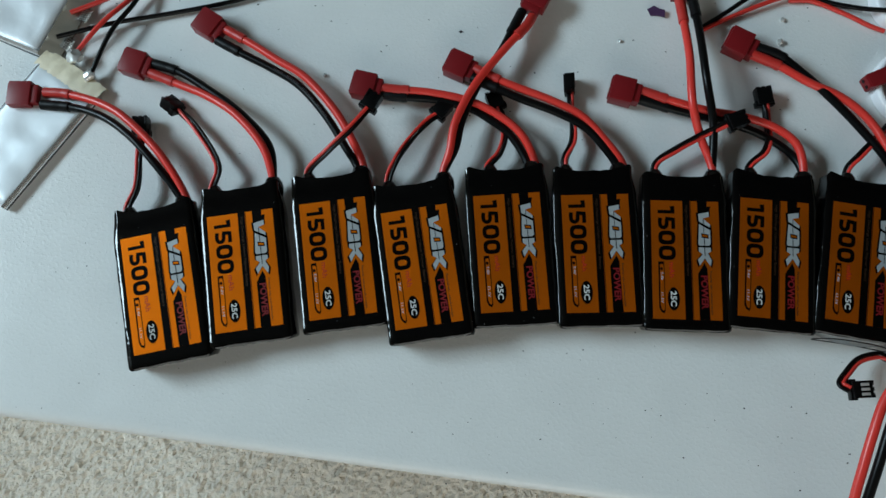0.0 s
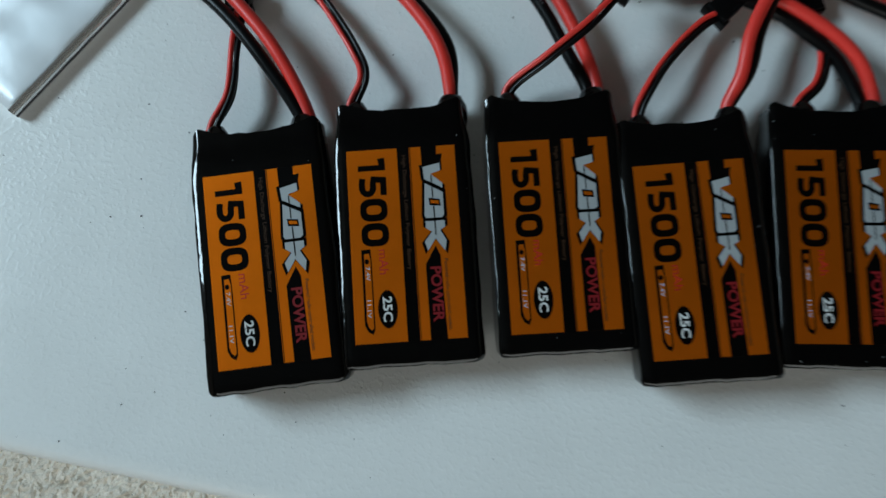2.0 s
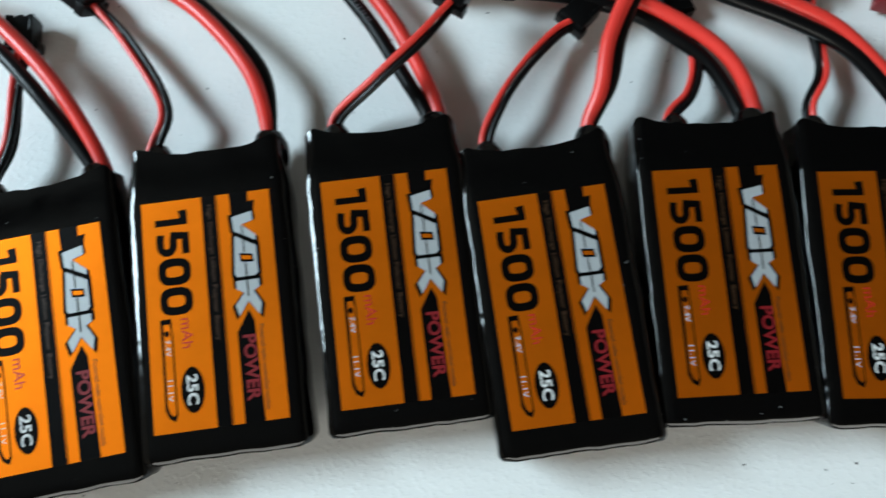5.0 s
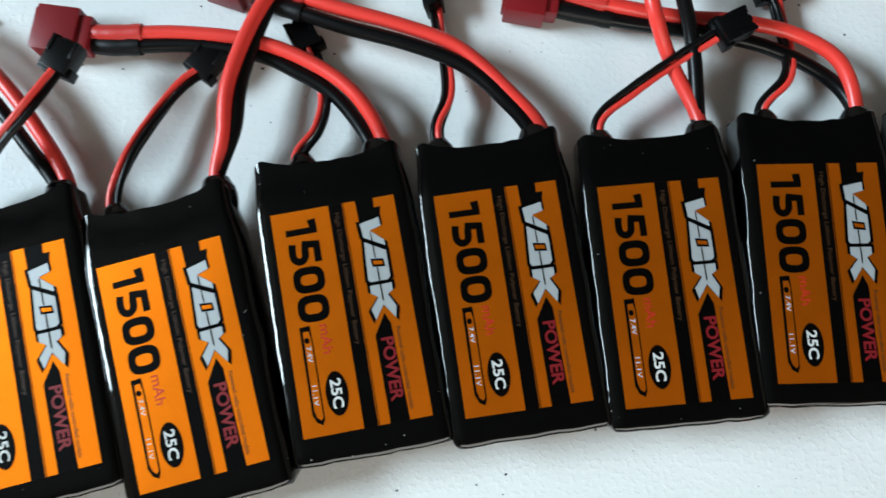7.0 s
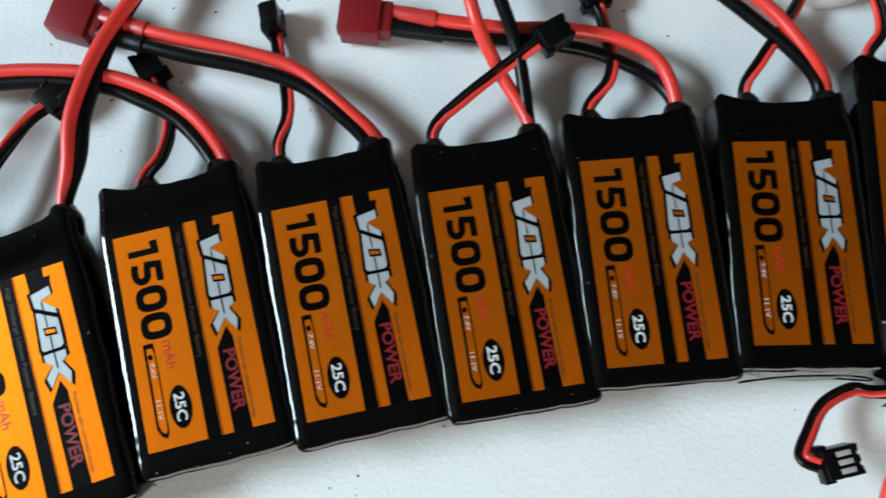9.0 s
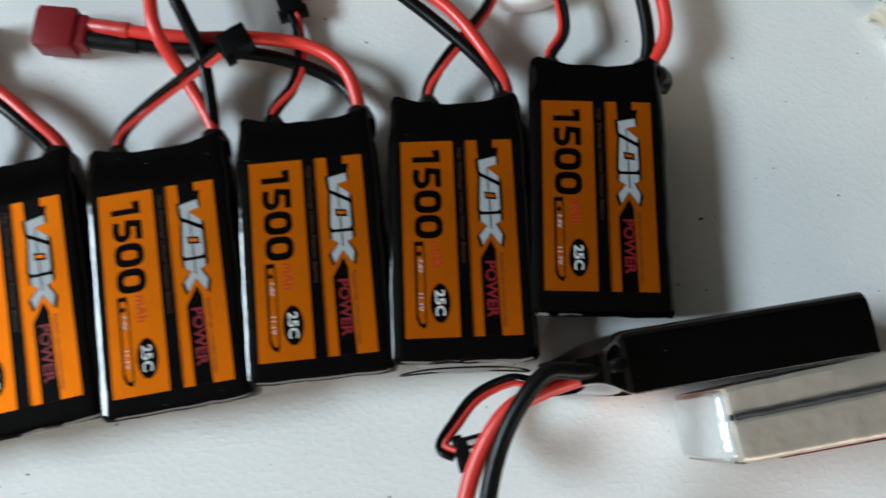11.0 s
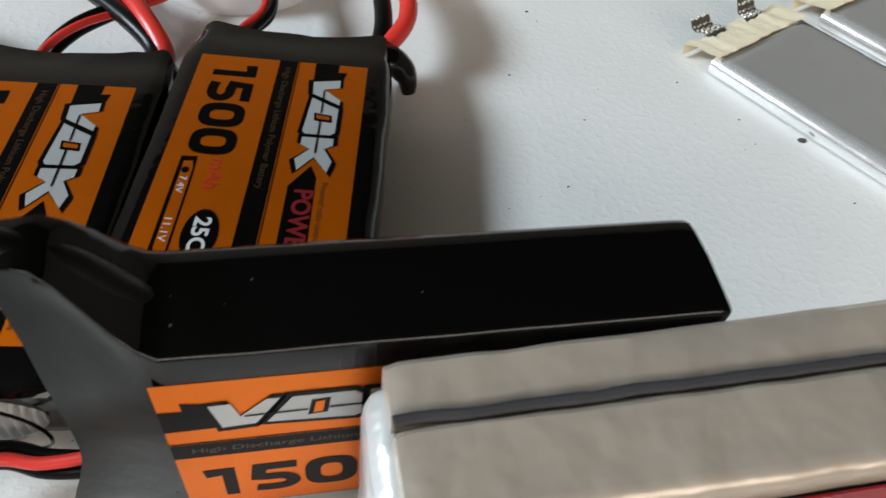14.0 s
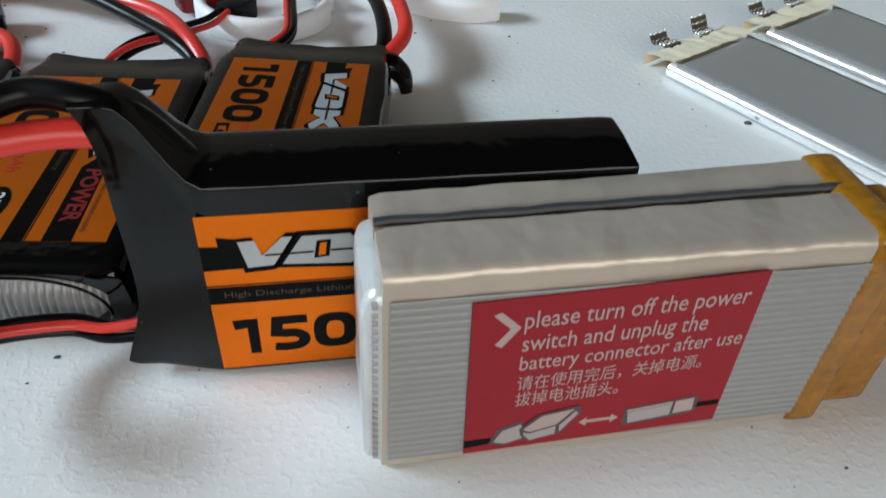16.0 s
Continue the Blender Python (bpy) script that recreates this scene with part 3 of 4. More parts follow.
def main_lead(pack, red, black, plug=None, roll=0.0, marks=False):
    """The two thick silicone wires, their shrink tubes and the red plug; millimetres in the world."""
    back = pack.matrix_world.inverted()
    paths = []
    for name, mat, tube_mat, pts in (("red_wire", RED_WIRE, RED_TUBE, red), ("black_wire", BLACK_WIRE, BLACK_TUBE, black)):
        pts = [back @ p for p in mm(pts)]
        if plug:                                 # the hidden beginning inside the sleeve
            lim = min(pts[0].x, 0.0148)
            pts = [Vector((lim - 0.0012, pts[0].y - 0.012, 0.0062)), Vector((lim, pts[0].y - 0.001, min(pts[0].z, 0.0068)))] + pts[1:]
        path = spline(pts, 9)
        paths.append(path)
        if marks and name == "black_wire":      # unreadable white print along the wire
            bm = bmesh.new()
            rows = frames(path)
            for i in range(len(rows) * 2 // 5, len(rows) * 7 // 10):
                q, t, s, u = rows[i]
                for f in ((0.15, 0.55) if i % 5 else ()):
                    c = q + t * f * (rows[i + 1][0] - q).length + u * 0.00186
                    quad = [bm.verts.new(c + t * dx + s * dy) for dx, dy in ((-0.00018, -0.0004), (0.00018, -0.0004), (0.00018, 0.0003), (-0.00018, 0.0003))]
                    bm.faces.new(quad)
            part("wire_print", finish(bm, "wire_print", STICKER_DARK, False), pack, "faint unreadable print on the wire")
        part(name, tube(name, mat, path, 0.00185, 14), pack, "thick " + name.replace("_", " ") + " in silicone")
        if plug:
            length, k = 0.0, len(path) - 1
            while k > 1 and length < 0.0125:
                length += (path[k] - path[k - 1]).length
                k -= 1
            part("shrink_tube", tube("shrink_tube", tube_mat, path[k:], 0.00235, 14, 0.12), pack, "shrink tube over the joint")
    if plug:
        collar(pack, paths, [4.2, 4.5, 4.1, 3.0], 1)
        m = back @ aim(*mm(plug), roll) @ Matrix.Diagonal((0.92, 0.90, 0.92, 1))
        part("plug_body", PLUG, pack, "red nylon T plug", m)
        part("plug_blade", BLADE, pack, "tin-plated plug blade", m)


def balance_lead(pack, points, plug=None, roll=0.0, twist=0.7, start=0.15, pins=False, red=1):
    """Three thin wires and their black plug; millimetres in the world."""
    back = pack.matrix_world.inverted()
    pts = [back @ p for p in mm(points)]
    if not pins:
        lim = max(pts[0].x, -0.0142)
        pts = [Vector((lim + 0.001, pts[0].y - 0.012, 0.0062)), Vector((lim, pts[0].y - 0.001, 0.0064))] + pts[1:]
    path = spline([pack.matrix_world @ p for p in pts], 8)
    rows = frames(path)
    for k, (name, mat) in enumerate((("thin_black_wire", BLACK_WIRE), ("thin_black_wire", BLACK_WIRE), ("thin_red_wire", RED_WIRE))):
        pts = []
        for i, (q, t, s, u) in enumerate(rows):
            f = i / (len(rows) - 1)
            ang = (0.6 if red > 0 else 2.54) + start * red + twist * math.sin(f * 5.0 + red) + (k - 2) * 2.0944
            pts.append(back @ (q + (s * math.cos(ang) + u * math.sin(ang)) * 0.00112))
        part(name, tube(name, mat, pts, 0.00080, 10), pack)
    if not pins:
        collar(pack, [[back @ q for q in path]], [4.0, 4.2, 3.5, 2.1], -1)
    if plug:
        m = back @ aim(*mm(plug), roll) @ Matrix.Diagonal((0.85, 0.80, 0.9, 1))
        part("balance_plug", JST, pack, "black three-pin balance plug", m)
        for y in (-0.0024, 0.0, 0.0024) if pins else ():
            part("contact", PIN, pack, "", m @ Matrix.Translation((0, y, 0)))


def flat_pack(x, y, turn, seed, extra, tip=0.0, short=0.0):
    pack = thing("battery_pack", pose(x, y, 0.0182 * math.sin(radians(tip)), 0, -tip, turn), "black shrink-wrapped battery pack with orange label" + extra, "battery", "row of battery packs on the table")
    bpy.context.view_layer.update()
    part("sleeve", sleeve(seed, short=short), pack, "glossy black shrink sleeve")
    print_label(pack)
    return pack

ROW = {}
ROW[1] = flat_pack(-0.1884, -0.0123, 10.63, 1, ", at the outer end")
ROW[2] = flat_pack(-0.1522, -0.0043, 7.01, 2, "")
ROW[3] = flat_pack(-0.1119, 0.0003, 6.30, 3, "", short=0.0007)
ROW[4] = flat_pack(-0.0751, -0.0043, 7.07, 4, ", pulled forward", 2.5)
ROW[5] = flat_pack(-0.0372, 0.0012, 2.45, 5, "")
ROW[6] = flat_pack(0.0000, 0.0000, 0.00, 6, "")
ROW[7] = flat_pack(0.0372, -0.0038, -2.92, 7, "", short=0.0013)
ROW[8] = flat_pack(0.0741, -0.0043, -6.84, 8, "", short=0.0010)
ROW[9] = flat_pack(0.1117, -0.0076, -10.87, 9, ", foil showing")
ROW[10] = flat_pack(0.1494, -0.0046, -14.05, 10, ", at the inner end")
main_lead(ROW[1], [(-179.6, 31.2, 8), (-192.9, 49.7, 10), (-209.6, 67.2, 10), (-223, 76.1, 8), (-239, 81.9, 6), (-251.8, 83.8, 5)],
          [(-183.1, 29.7, 8), (-196.6, 47.2, 10), (-209.1, 60.4, 10), (-222.5, 70, 8), (-237.2, 75.4, 6), (-252.6, 77.7, 5)],
          [(-253.8, 82.2, 5), (-270, 82.7, 5)])
balance_lead(ROW[1], [(-208.3, 25.9, 7), (-204.2, 36.3, 7), (-204.5, 51.4, 6), (-204.8, 61.3, 5)],
             [(-205.3, 61.7, 4), (-205.7, 72.8, 4)], red=-1)
main_lead(ROW[2], [(-138, 38.3, 8), (-146.8, 52.5, 10), (-159, 67.7, 10), (-173.1, 78.1, 8), (-187.3, 85.2, 6), (-203.7, 92.7, 5)],
          [(-135.9, 39.1, 8), (-144.6, 53.8, 8), (-158.3, 69.8, 8), (-172.6, 81.2, 7), (-188, 91.6, 6), (-202.3, 97.2, 5)],
          [(-202.1, 94.3, 5), (-218.1, 99.7, 5)])
balance_lead(ROW[2], [(-170.3, 33.9, 7), (-167, 42.5, 8), (-170.4, 51.3, 6), (-179.5, 64.2, 5), (-188, 73.5, 4)],
             [(-188, 73.5, 4), (-196.3, 79.9, 4)], roll=50, red=-1)
main_lead(ROW[3], [(-99.5, 44.6, 6), (-107.1, 56.4, 7.7), (-115.3, 70.6, 8.7), (-128.6, 86.3, 8.5), (-142.2, 95.8, 7.7), (-153.3, 103.8, 6.7), (-169, 114.1, 5)],
          [(-104.1, 42.6, 6), (-110.3, 53.2, 6.8), (-119.3, 68.1, 7.7), (-131.4, 82.6, 7.5), (-145, 92.1, 6.7), (-158.8, 100.1, 5.8), (-171.4, 107.8, 5)],
          [(-168.9, 111.2, 5), (-182.8, 120.4, 5)], marks=True)
balance_lead(ROW[3], [(-126.8, 42.3, 7), (-116.8, 48.6, 13), (-106.9, 57.3, 16), (-98.9, 67.2, 16)],
             [(-99.5, 67, 15), (-94.4, 75, 15)], red=-1)
main_lead(ROW[4], [(-61.7, 40.7, 7), (-62.6, 48.4, 9.5), (-59.7, 62, 10.7), (-50.6, 79.5, 10.5), (-37.2, 96.3, 9.3), (-26.2, 108.8, 7.7), (-22.7, 114.7, 6)],
          [(-58.4, 40.6, 7), (-60, 50.2, 8.7), (-56.7, 63.4, 9), (-48, 82.3, 8.5), (-38.4, 96.4, 7.7), (-31.9, 108.8, 6.8), (-27.3, 117.8, 6)],
          [(-24.4, 117.1, 6), (-16.7, 130.6, 6)])
balance_lead(ROW[4], [(-90.9, 36.4, 8), (-86.5, 45.5, 8), (-80.2, 55.1, 7), (-72.4, 64.3, 5.7), (-67.7, 68, 5)],
             [(-69, 67, 5), (-62.2, 73.9, 5)], red=-1)
main_lead(ROW[5], [(-24.1, 42.7, 6), (-29.6, 54.8, 8.5), (-39.5, 64.8, 8.3), (-53.4, 72.9, 7.5), (-71.4, 77.9, 6.7), (-87.1, 80.1, 5.8), (-94.5, 81.6, 5)],
          [(-27.3, 42.6, 5), (-34.5, 55.9, 5.8), (-44.5, 64.5, 6), (-53.4, 70, 6), (-68.9, 74.7, 5.7), (-87.2, 77.2, 4.8), (-94.6, 79.2, 4)],
          [(-93.5, 80.4, 5), (-107.7, 84.2, 5)])
balance_lead(ROW[5], [(-46, 41.8, 8), (-40.2, 47.7, 6.5), (-37.5, 56.3, 5), (-38.7, 66.9, 3.7), (-40.3, 70.8, 3)],
             [(-39.8, 70.3, 3), (-43.2, 79.3, 3)], red=-1)
main_lead(ROW[6], [(17.3, 41, 7), (8, 50.5, 8.7), (-2.7, 63.5, 9), (-15, 70.9, 9), (-30.1, 77.8, 8.7), (-41.4, 83.6, 7.7), (-50.3, 89.4, 6)],
          [(12, 40.6, 7), (5.5, 49.8, 8.7), (-2.9, 59.2, 9), (-15.2, 66.3, 9), (-30.2, 72.9, 8.7), (-42.8, 79.7, 7.7), (-51.7, 84.9, 6)],
          [(-50.4, 87.6, 5), (-63.4, 94.2, 5)])
balance_lead(ROW[6], [(-11, 44.7, 7), (-7.1, 52.1, 6), (-6.5, 60.9, 5), (-7, 70, 4), (-6.7, 77.7, 3)],
             [(-6.9, 76.7, 4), (-6.8, 88.4, 4)], roll=80, red=1)
main_lead(ROW[7], [(55.3, 39.1, 6), (49.4, 53.4, 8), (45.2, 66.7, 15), (46.4, 89.2, 13), (46.5, 108, 9), (46.3, 121.2, 6)],
          [(56.9, 40.1, 6), (55.1, 57.8, 10), (51.6, 76.3, 17), (52.1, 97.3, 13), (52.1, 113.6, 9), (51.8, 123.9, 6)],
          [(47.5, 122, 5), (48, 137, 5)])
balance_lead(ROW[7], [(29.1, 41.2, 7), (38, 46.8, 8), (49.5, 53, 9), (60.5, 57.3, 11)],
             [(60.7, 57.1, 12), (70.7, 60.3, 12)], red=1)
main_lead(ROW[8], [(96.7, 36.4, 7), (91.8, 47.7, 8), (83.2, 56.6, 7), (68.7, 62.3, 7), (53.8, 65.5, 7), (36.4, 71.4, 7), (24.5, 77, 5)],
          [(93.7, 36.5, 6), (89.1, 45.4, 5), (75.8, 54.5, 6), (61.2, 60.2, 6), (41.7, 66.6, 5), (24.2, 72.6, 5)],
          [(24.8, 74.2, 5), (10.2, 78.8, 5)])
balance_lead(ROW[8], [(70.5, 39.1, 8), (77.6, 44.9, 7.2), (80.7, 53.4, 5.5), (81.5, 63.5, 4), (81.3, 68.9, 4)],
             [(81.5, 68.1, 4), (80.3, 79.2, 4)], red=1)
main_lead(ROW[9], [(136.2, 32.6, 8), (131.5, 41, 9.5), (124.8, 57.3, 9), (114.4, 69.3, 8), (100.2, 77.3, 8), (88.8, 85.9, 7), (77.1, 92.6, 6)],
          [(133, 34, 8), (128.5, 42, 8.5), (118, 58.2, 8), (107.1, 72, 8), (98.6, 82.2, 7), (89.4, 90.9, 7), (80, 95.8, 6)],
          [(78.9, 94.4, 5), (66.6, 101.6, 5)])
balance_lead(ROW[9], [(113.3, 36.4, 7), (118.7, 42, 8), (127, 50, 7), (135, 57.5, 6), (139.5, 64, 6)],
             [(139.5, 64.5, 5), (147, 73, 5)], red=1)
main_lead(ROW[10], [(178.5, 26.5, 8), (181.3, 37, 10), (183.2, 54, 11), (182.5, 75, 10), (180, 95, 9), (176, 112, 7)],
          [(174.8, 28, 8), (176.6, 37.5, 9), (178, 54, 10), (177, 75, 9), (175, 95, 8), (172, 112, 7)],
          [(174, 113, 5), (170, 128, 5)])
balance_lead(ROW[10], [(149, 39.5, 7), (154.5, 45, 8), (156, 58, 8), (156.4, 80, 7), (153, 100, 5)],
             [(153, 100, 4), (150, 112, 4)], red=-1)

# foil showing at the open end of one sleeve
def ribbed_cap():
    bm = bmesh.new()
    rows = []
    for i in range(193):
        a = -1 + 2 * i / 192
        tall = math.sqrt(max(0.0, 1 - abs(a) ** 3))
        row = []
        for k in range(9):
            w = -1 + 2 * k / 8
            bulge = 0.0024 * (1 - a * a) * math.sqrt(1 - w * w * 0.96) + 0.0005 * abs(math.sin(a * 42)) * (1 - abs(w) ** 4)
            row.append(bm.verts.new((0.0152 * a, V0 + 0.0006 - bulge, 0.0060 + 0.0054 * tall * w)))
        rows.append(row)
    for p, q in zip(rows, rows[1:]):
        for k in range(8):
            bm.faces.new((p[k], q[k], q[k + 1], p[k + 1]))
    return finish(bm, "end_foil", RIB_FILM)


part("end_foil", ribbed_cap(), ROW[9], "grey ribbed foil at the open sleeve end")
mouth = [Vector((0.0164 * math.copysign(abs(math.cos(a)) ** 0.7, math.cos(a)), V0 - 0.0012 - 0.0022 * (1 - math.sin(a)) * math.sin(a / 2 + 0.8) ** 2, 0.0062 + 0.0058 * math.sin(a)))
         for a in [2 * math.pi * k / 48 for k in range(49)]]
part("film_rim", tube("film_rim", SLEEVE, mouth, 0.00024, 8), ROW[9], "thin rim of the open black sleeve")

# ---- the pack standing on its edge ----
turn = radians(-3.7)
along = Vector((math.cos(turn), math.sin(turn), 0))
out_n = Vector((math.sin(turn), -math.cos(turn), 0))
centre = Vector((0.1623, -0.0556, 0.0170)) - out_n * THICK
lean = radians(2.5)
up = Vector((0, 0, math.cos(lean))) + out_n * math.sin(lean)
face = out_n * math.cos(lean) - Vector((0, 0, math.sin(lean)))
centre += out_n * 0.0170 * math.sin(lean) + Vector((0, 0, 0.0007))
edge_m = Matrix((up, -along, face)).transposed().to_4x4()
standing = thing("battery_pack", Matrix.Translation(centre) @ edge_m,
                 "black battery pack with orange label standing on edge", "battery", "row of battery packs on the table")
bpy.context.view_layer.update()
part("sleeve", sleeve(21, 0.945, 0.0005, 0.01, 0.0, 0.0100), standing, "glossy black shrink sleeve",
     Matrix.Translation((0, 0, -0.1 * THICK)) @ Matrix.Diagonal((1, 0.966, 1.1, 1)))
print_label(standing, -0.0010)


def standing_at(u, v, w):
    """A place on the standing pack in millimetres, as world millimetres."""
    return tuple((standing.matrix_world @ (Vector((u, v, w)) / 1000)) * 1000)


main_lead(standing, [standing_at(14, 26, 6.4), standing_at(20, 31, 6.6), standing_at(22.6, 36.5, 7.4), (117.5, -50.5, 40.2), (108.7, -53.4, 39.6), (100.2, -62.8, 37.5), (94, -76, 36.5), (88.5, -93, 33), (84, -112, 26), (82, -128, 10), (81, -137, -20)],
          [standing_at(17, 26, 6.0), standing_at(23.5, 31, 6.2), standing_at(26.4, 36.5, 6.2), (119.1, -47.2, 44), (111.5, -52.8, 42.6), (105.4, -61, 40.5), (100.4, -72, 38.5), (94, -91, 34.5), (89, -111, 26), (87, -128, 10), (86, -137, -20)])
spout(ROW[10], [(171.0, 25.5, 8.0), (176.0, 26.0, 7.8), (178.8, 25.0, 5.0), (179.4, 23.8, 1.6)], [3.6, 3.2, 2.5, 1.5], 0.9)
balance_lead(standing, [(137, -47.0, 8.0), (128, -48.2, 6.5), (121, -47.2, 5.5), (115.5, -45.5, 6), (106.5, -47.5, 8), (99.5, -53, 11), (95.6, -57.2, 13.5), (98.2, -59.5, 15)],
             [(98.0, -59.6, 15), (108, -59.3, 15.5)], start=0.9, pins=True, red=-1)

# ---- the bare silver pack standing beside it ----
silver = thing("silver_battery_pack", pose(0.1565, -0.0746, 0, 0, 0, -3.3), "bare silver foil battery pack with red sticker standing on edge", "battery")
SL, SH, ST = 0.0615, 0.0351, 0.0161


def pouch_cell(name, length, y0, y1, height, ribs, mat):
    """A pouch cell on its edge: rounded long edges and a ribbed broad face."""
    bm = bmesh.new()
    n, prof = 48, []
    r = 0.0015
    depth = y1 - y0
    for k in range(7):
        a = math.pi / 2 * k / 6
        prof.append((y0 + r - r * math.sin(math.pi / 2 - a) * 1.0, height - r + r * math.sin(a)))
    prof += [(y1 - 0.001, height), (y1, height - 0.001), (y1, 0.001), (y1 - 0.001, 0.0)]
    for k in range(5):
        a = math.pi / 2 * k / 4
        prof.append((y0 + r - r * math.sin(a), r - r * math.cos(a)))
    steps = 60
    for k in range(1, steps):
        z = r + (height - 2 * r) * k / steps
        prof.append((y0 + (0.00010 * math.cos(2 * math.pi * k / steps * ribs) if ribs else 0.0), z))
    rings = []
    for i in range(n + 1):
        x = length * i / n
        end = 1 - 0.5 * max(0.0, 1 - min(i, n - i) / 1.0)
        row = []
        for y, z in prof:
            w = (0.00014 if y > y0 + 0.001 else 0.00006) * noise.noise(Vector((x * 120, y * 300, z * 120 + y0 * 900))) + 0.00008 * noise.noise(Vector((x * 220, y * 260, z * 200)))
            yy = y + (depth * 0.06 * (1 - end) * (1 if y < (y0 + y1) / 2 else -1))
            yy *= 1 + 0.13 * i / n
            row.append(bm.verts.new((x, yy + w, max(0.0002, z + w * (1 if z > height * 0.6 else 0) - (0.0006 * (1 - end) if z > height / 2 else 0)))))
        rings.append(row)
    m = len(prof)
    for a, b in zip(rings, rings[1:]):
        for k in range(m):
            bm.faces.new((a[k], a[(k + 1) % m], b[(k + 1) % m], b[k]))
    bm.faces.new(rings[0])
    bm.faces.new(rings[-1][::-1])
    return finish(bm, name, mat)


part("cell", pouch_cell("cell", SL, 0.0, 0.0092, SH, 0, FOIL_DULL), silver, "dull silver foil cell")
bm = bmesh.new()
cols = []
for i in range(9):
    row = []
    for k in range(24 * 6 + 1):
        z = 0.0026 + 0.0288 * k / (24 * 6)
        dip = abs(math.sin(math.pi * k / 6)) ** 0.5
        row.append(bm.verts.new((0.0008 + (SL - 0.0016) * i / 8, -0.00022 - 0.00015 * dip + 0.0001 * noise.noise(Vector((i, z * 300, 3))), z)))
    cols.append(row)
for a, c in zip(cols, cols[1:]):
    for k in range(24 * 6):
        bm.faces.new((a[k], c[k], c[k + 1], a[k + 1]))
part("ribbed_face", finish(bm, "ribbed_face", RIB_FILM), silver, "ribbed light grey film face")
part("cell", pouch_cell("cell", SL, 0.0100, ST, SH - 0.0003, 0, FOIL_DULL), silver, "plain silver foil cell")
seam_path = [Vector((x / 1000, 0.0096 * (1 + 0.0021 * x) + 0.0003 * noise.noise(Vector((x * 0.2, 1, 4))), SH - 0.0003)) for x in range(0, 63, 2)]
part("seam", tube("seam", DARK_SEAM, seam_path, 0.00055, 8, 0.3), silver, "dark seam line between the cells")


bm = bmesh.new()
rows = []
for i in range(6):
    f = i / 5
    row = []
    for k in range(28):
        a = 2 * math.pi * k / 28
        c, q = math.cos(a), math.sin(a)
        y = ST / 2 + (ST / 2 - 0.0003 - 0.0010 * f * f) * math.copysign(abs(c) ** 0.2, c)
        z = 0.0160 + (0.0158 - 0.0014 * f * f) * math.copysign(abs(q) ** 0.2, q)
        row.append(bm.verts.new((0.0004 - 0.0024 * f + 0.0007 * noise.noise(Vector((y * 400, z * 200, f))), y + 0.0005 * noise.noise(Vector((z * 500, f * 3, 1))), max(0.0003, z))))
    rows.append(row)
for a, c in zip(rows, rows[1:]):
    for k in range(28):
        bm.faces.new((a[k], a[(k + 1) % 28], c[(k + 1) % 28], c[k]))
bm.faces.new(rows[-1])
bm.faces.new(rows[0][::-1])
part("end_flange", finish(bm, "end_flange", FROST), silver, "crumpled frosted film end flange")
for k in range(22):                             # stitched-looking crimp along the front corner
    z = 0.0028 + k * 0.0013
    part("crimp", box("crimp", STICKER_GREY, -0.0012, -0.0005, 0.0002, 0.0011, z, z + 0.0005), silver)
part("tape", box("tape", AMBER, 0.0584, 0.0640, -0.0006, ST * 1.13 + 0.0003, 0.0003, SH + 0.0003, 0.0018, 3), silver, "amber film tape round the end")
part("tape_end", box("tape_end", AMBER, 0.0635, 0.0735, 0.0022, 0.0085, 0.0004, SH - 0.0065, 0.0012, 3), silver, "amber taped terminal strip")
part("tape_end", box("tape_end", AMBER, 0.0635, 0.0700, 0.0085, ST - 0.0018, 0.0006, SH - 0.0025, 0.0012, 3), silver, "amber taped terminal strip")
back = silver.matrix_world.inverted()
part("red_wire", tube("red_wire", RED_WIRE, [back @ p for p in spline(mm([(222, -66, 27), (228, -66.5, 30.5), (236, -69, 31), (247, -74, 24), (258, -82, 12), (270, -92, 4), (292, -104, 3)]), 8)], 0.0021, 14), silver, "thick red silicone wire")

# the red sticker on its front
STX0, STX1, STZ0, STZ1 = 0.0103, 0.0459, 0.0033, 0.0313
front = -0.00062


def sticker_plate(name, mat, pts, level, label=""):
    y = front - 0.00006 * level
    bm = bmesh.new()
    fr = [bm.verts.new((STX0 + a * (STX1 - STX0), y, STZ1 - b * (STZ1 - STZ0))) for a, b in pts]
    bk = [bm.verts.new((v.co.x, y + 0.00005, v.co.z)) for v in fr]
    bm.faces.new(fr)
    bm.faces.new(bk[::-1])
    for i in range(len(fr)):
        j = (i + 1) % len(fr)
        bm.faces.new((fr[i], bk[i], bk[j], fr[j]))
    return part(name, finish(bm, name, mat, False), sticker, label)


sticker = part("sticker", box("sticker", RED_STICKER, STX0, STX1, front - 0.00003, front + 0.0002, STZ0, STZ1), silver, "red printed warning sticker",
               Matrix.Translation((0.0281, 0, 0.0173)) @ pose(0, 0, 0, 0, -2, 0) @ Matrix.Translation((-0.0281, 0, -0.0173)))
sticker_plate("arrow_mark", STICKER_INK, [(0.07, 0.08), (0.095, 0.065), (0.165, 0.165), (0.105, 0.275), (0.08, 0.255), (0.13, 0.168)], 1, "pale printed chevron")
LINES = [("please turn off the power", 0.175, 0.955, 0.075, 0.205), ("switch and unplug the", 0.175, 0.83, 0.215, 0.345),
         ("battery connector after use", 0.175, 0.985, 0.345, 0.465),
         ("请在使用完后，关掉电源。", 0.175, 0.86, 0.475, 0.575), ("拔掉电池插头。", 0.175, 0.56, 0.585, 0.685)]
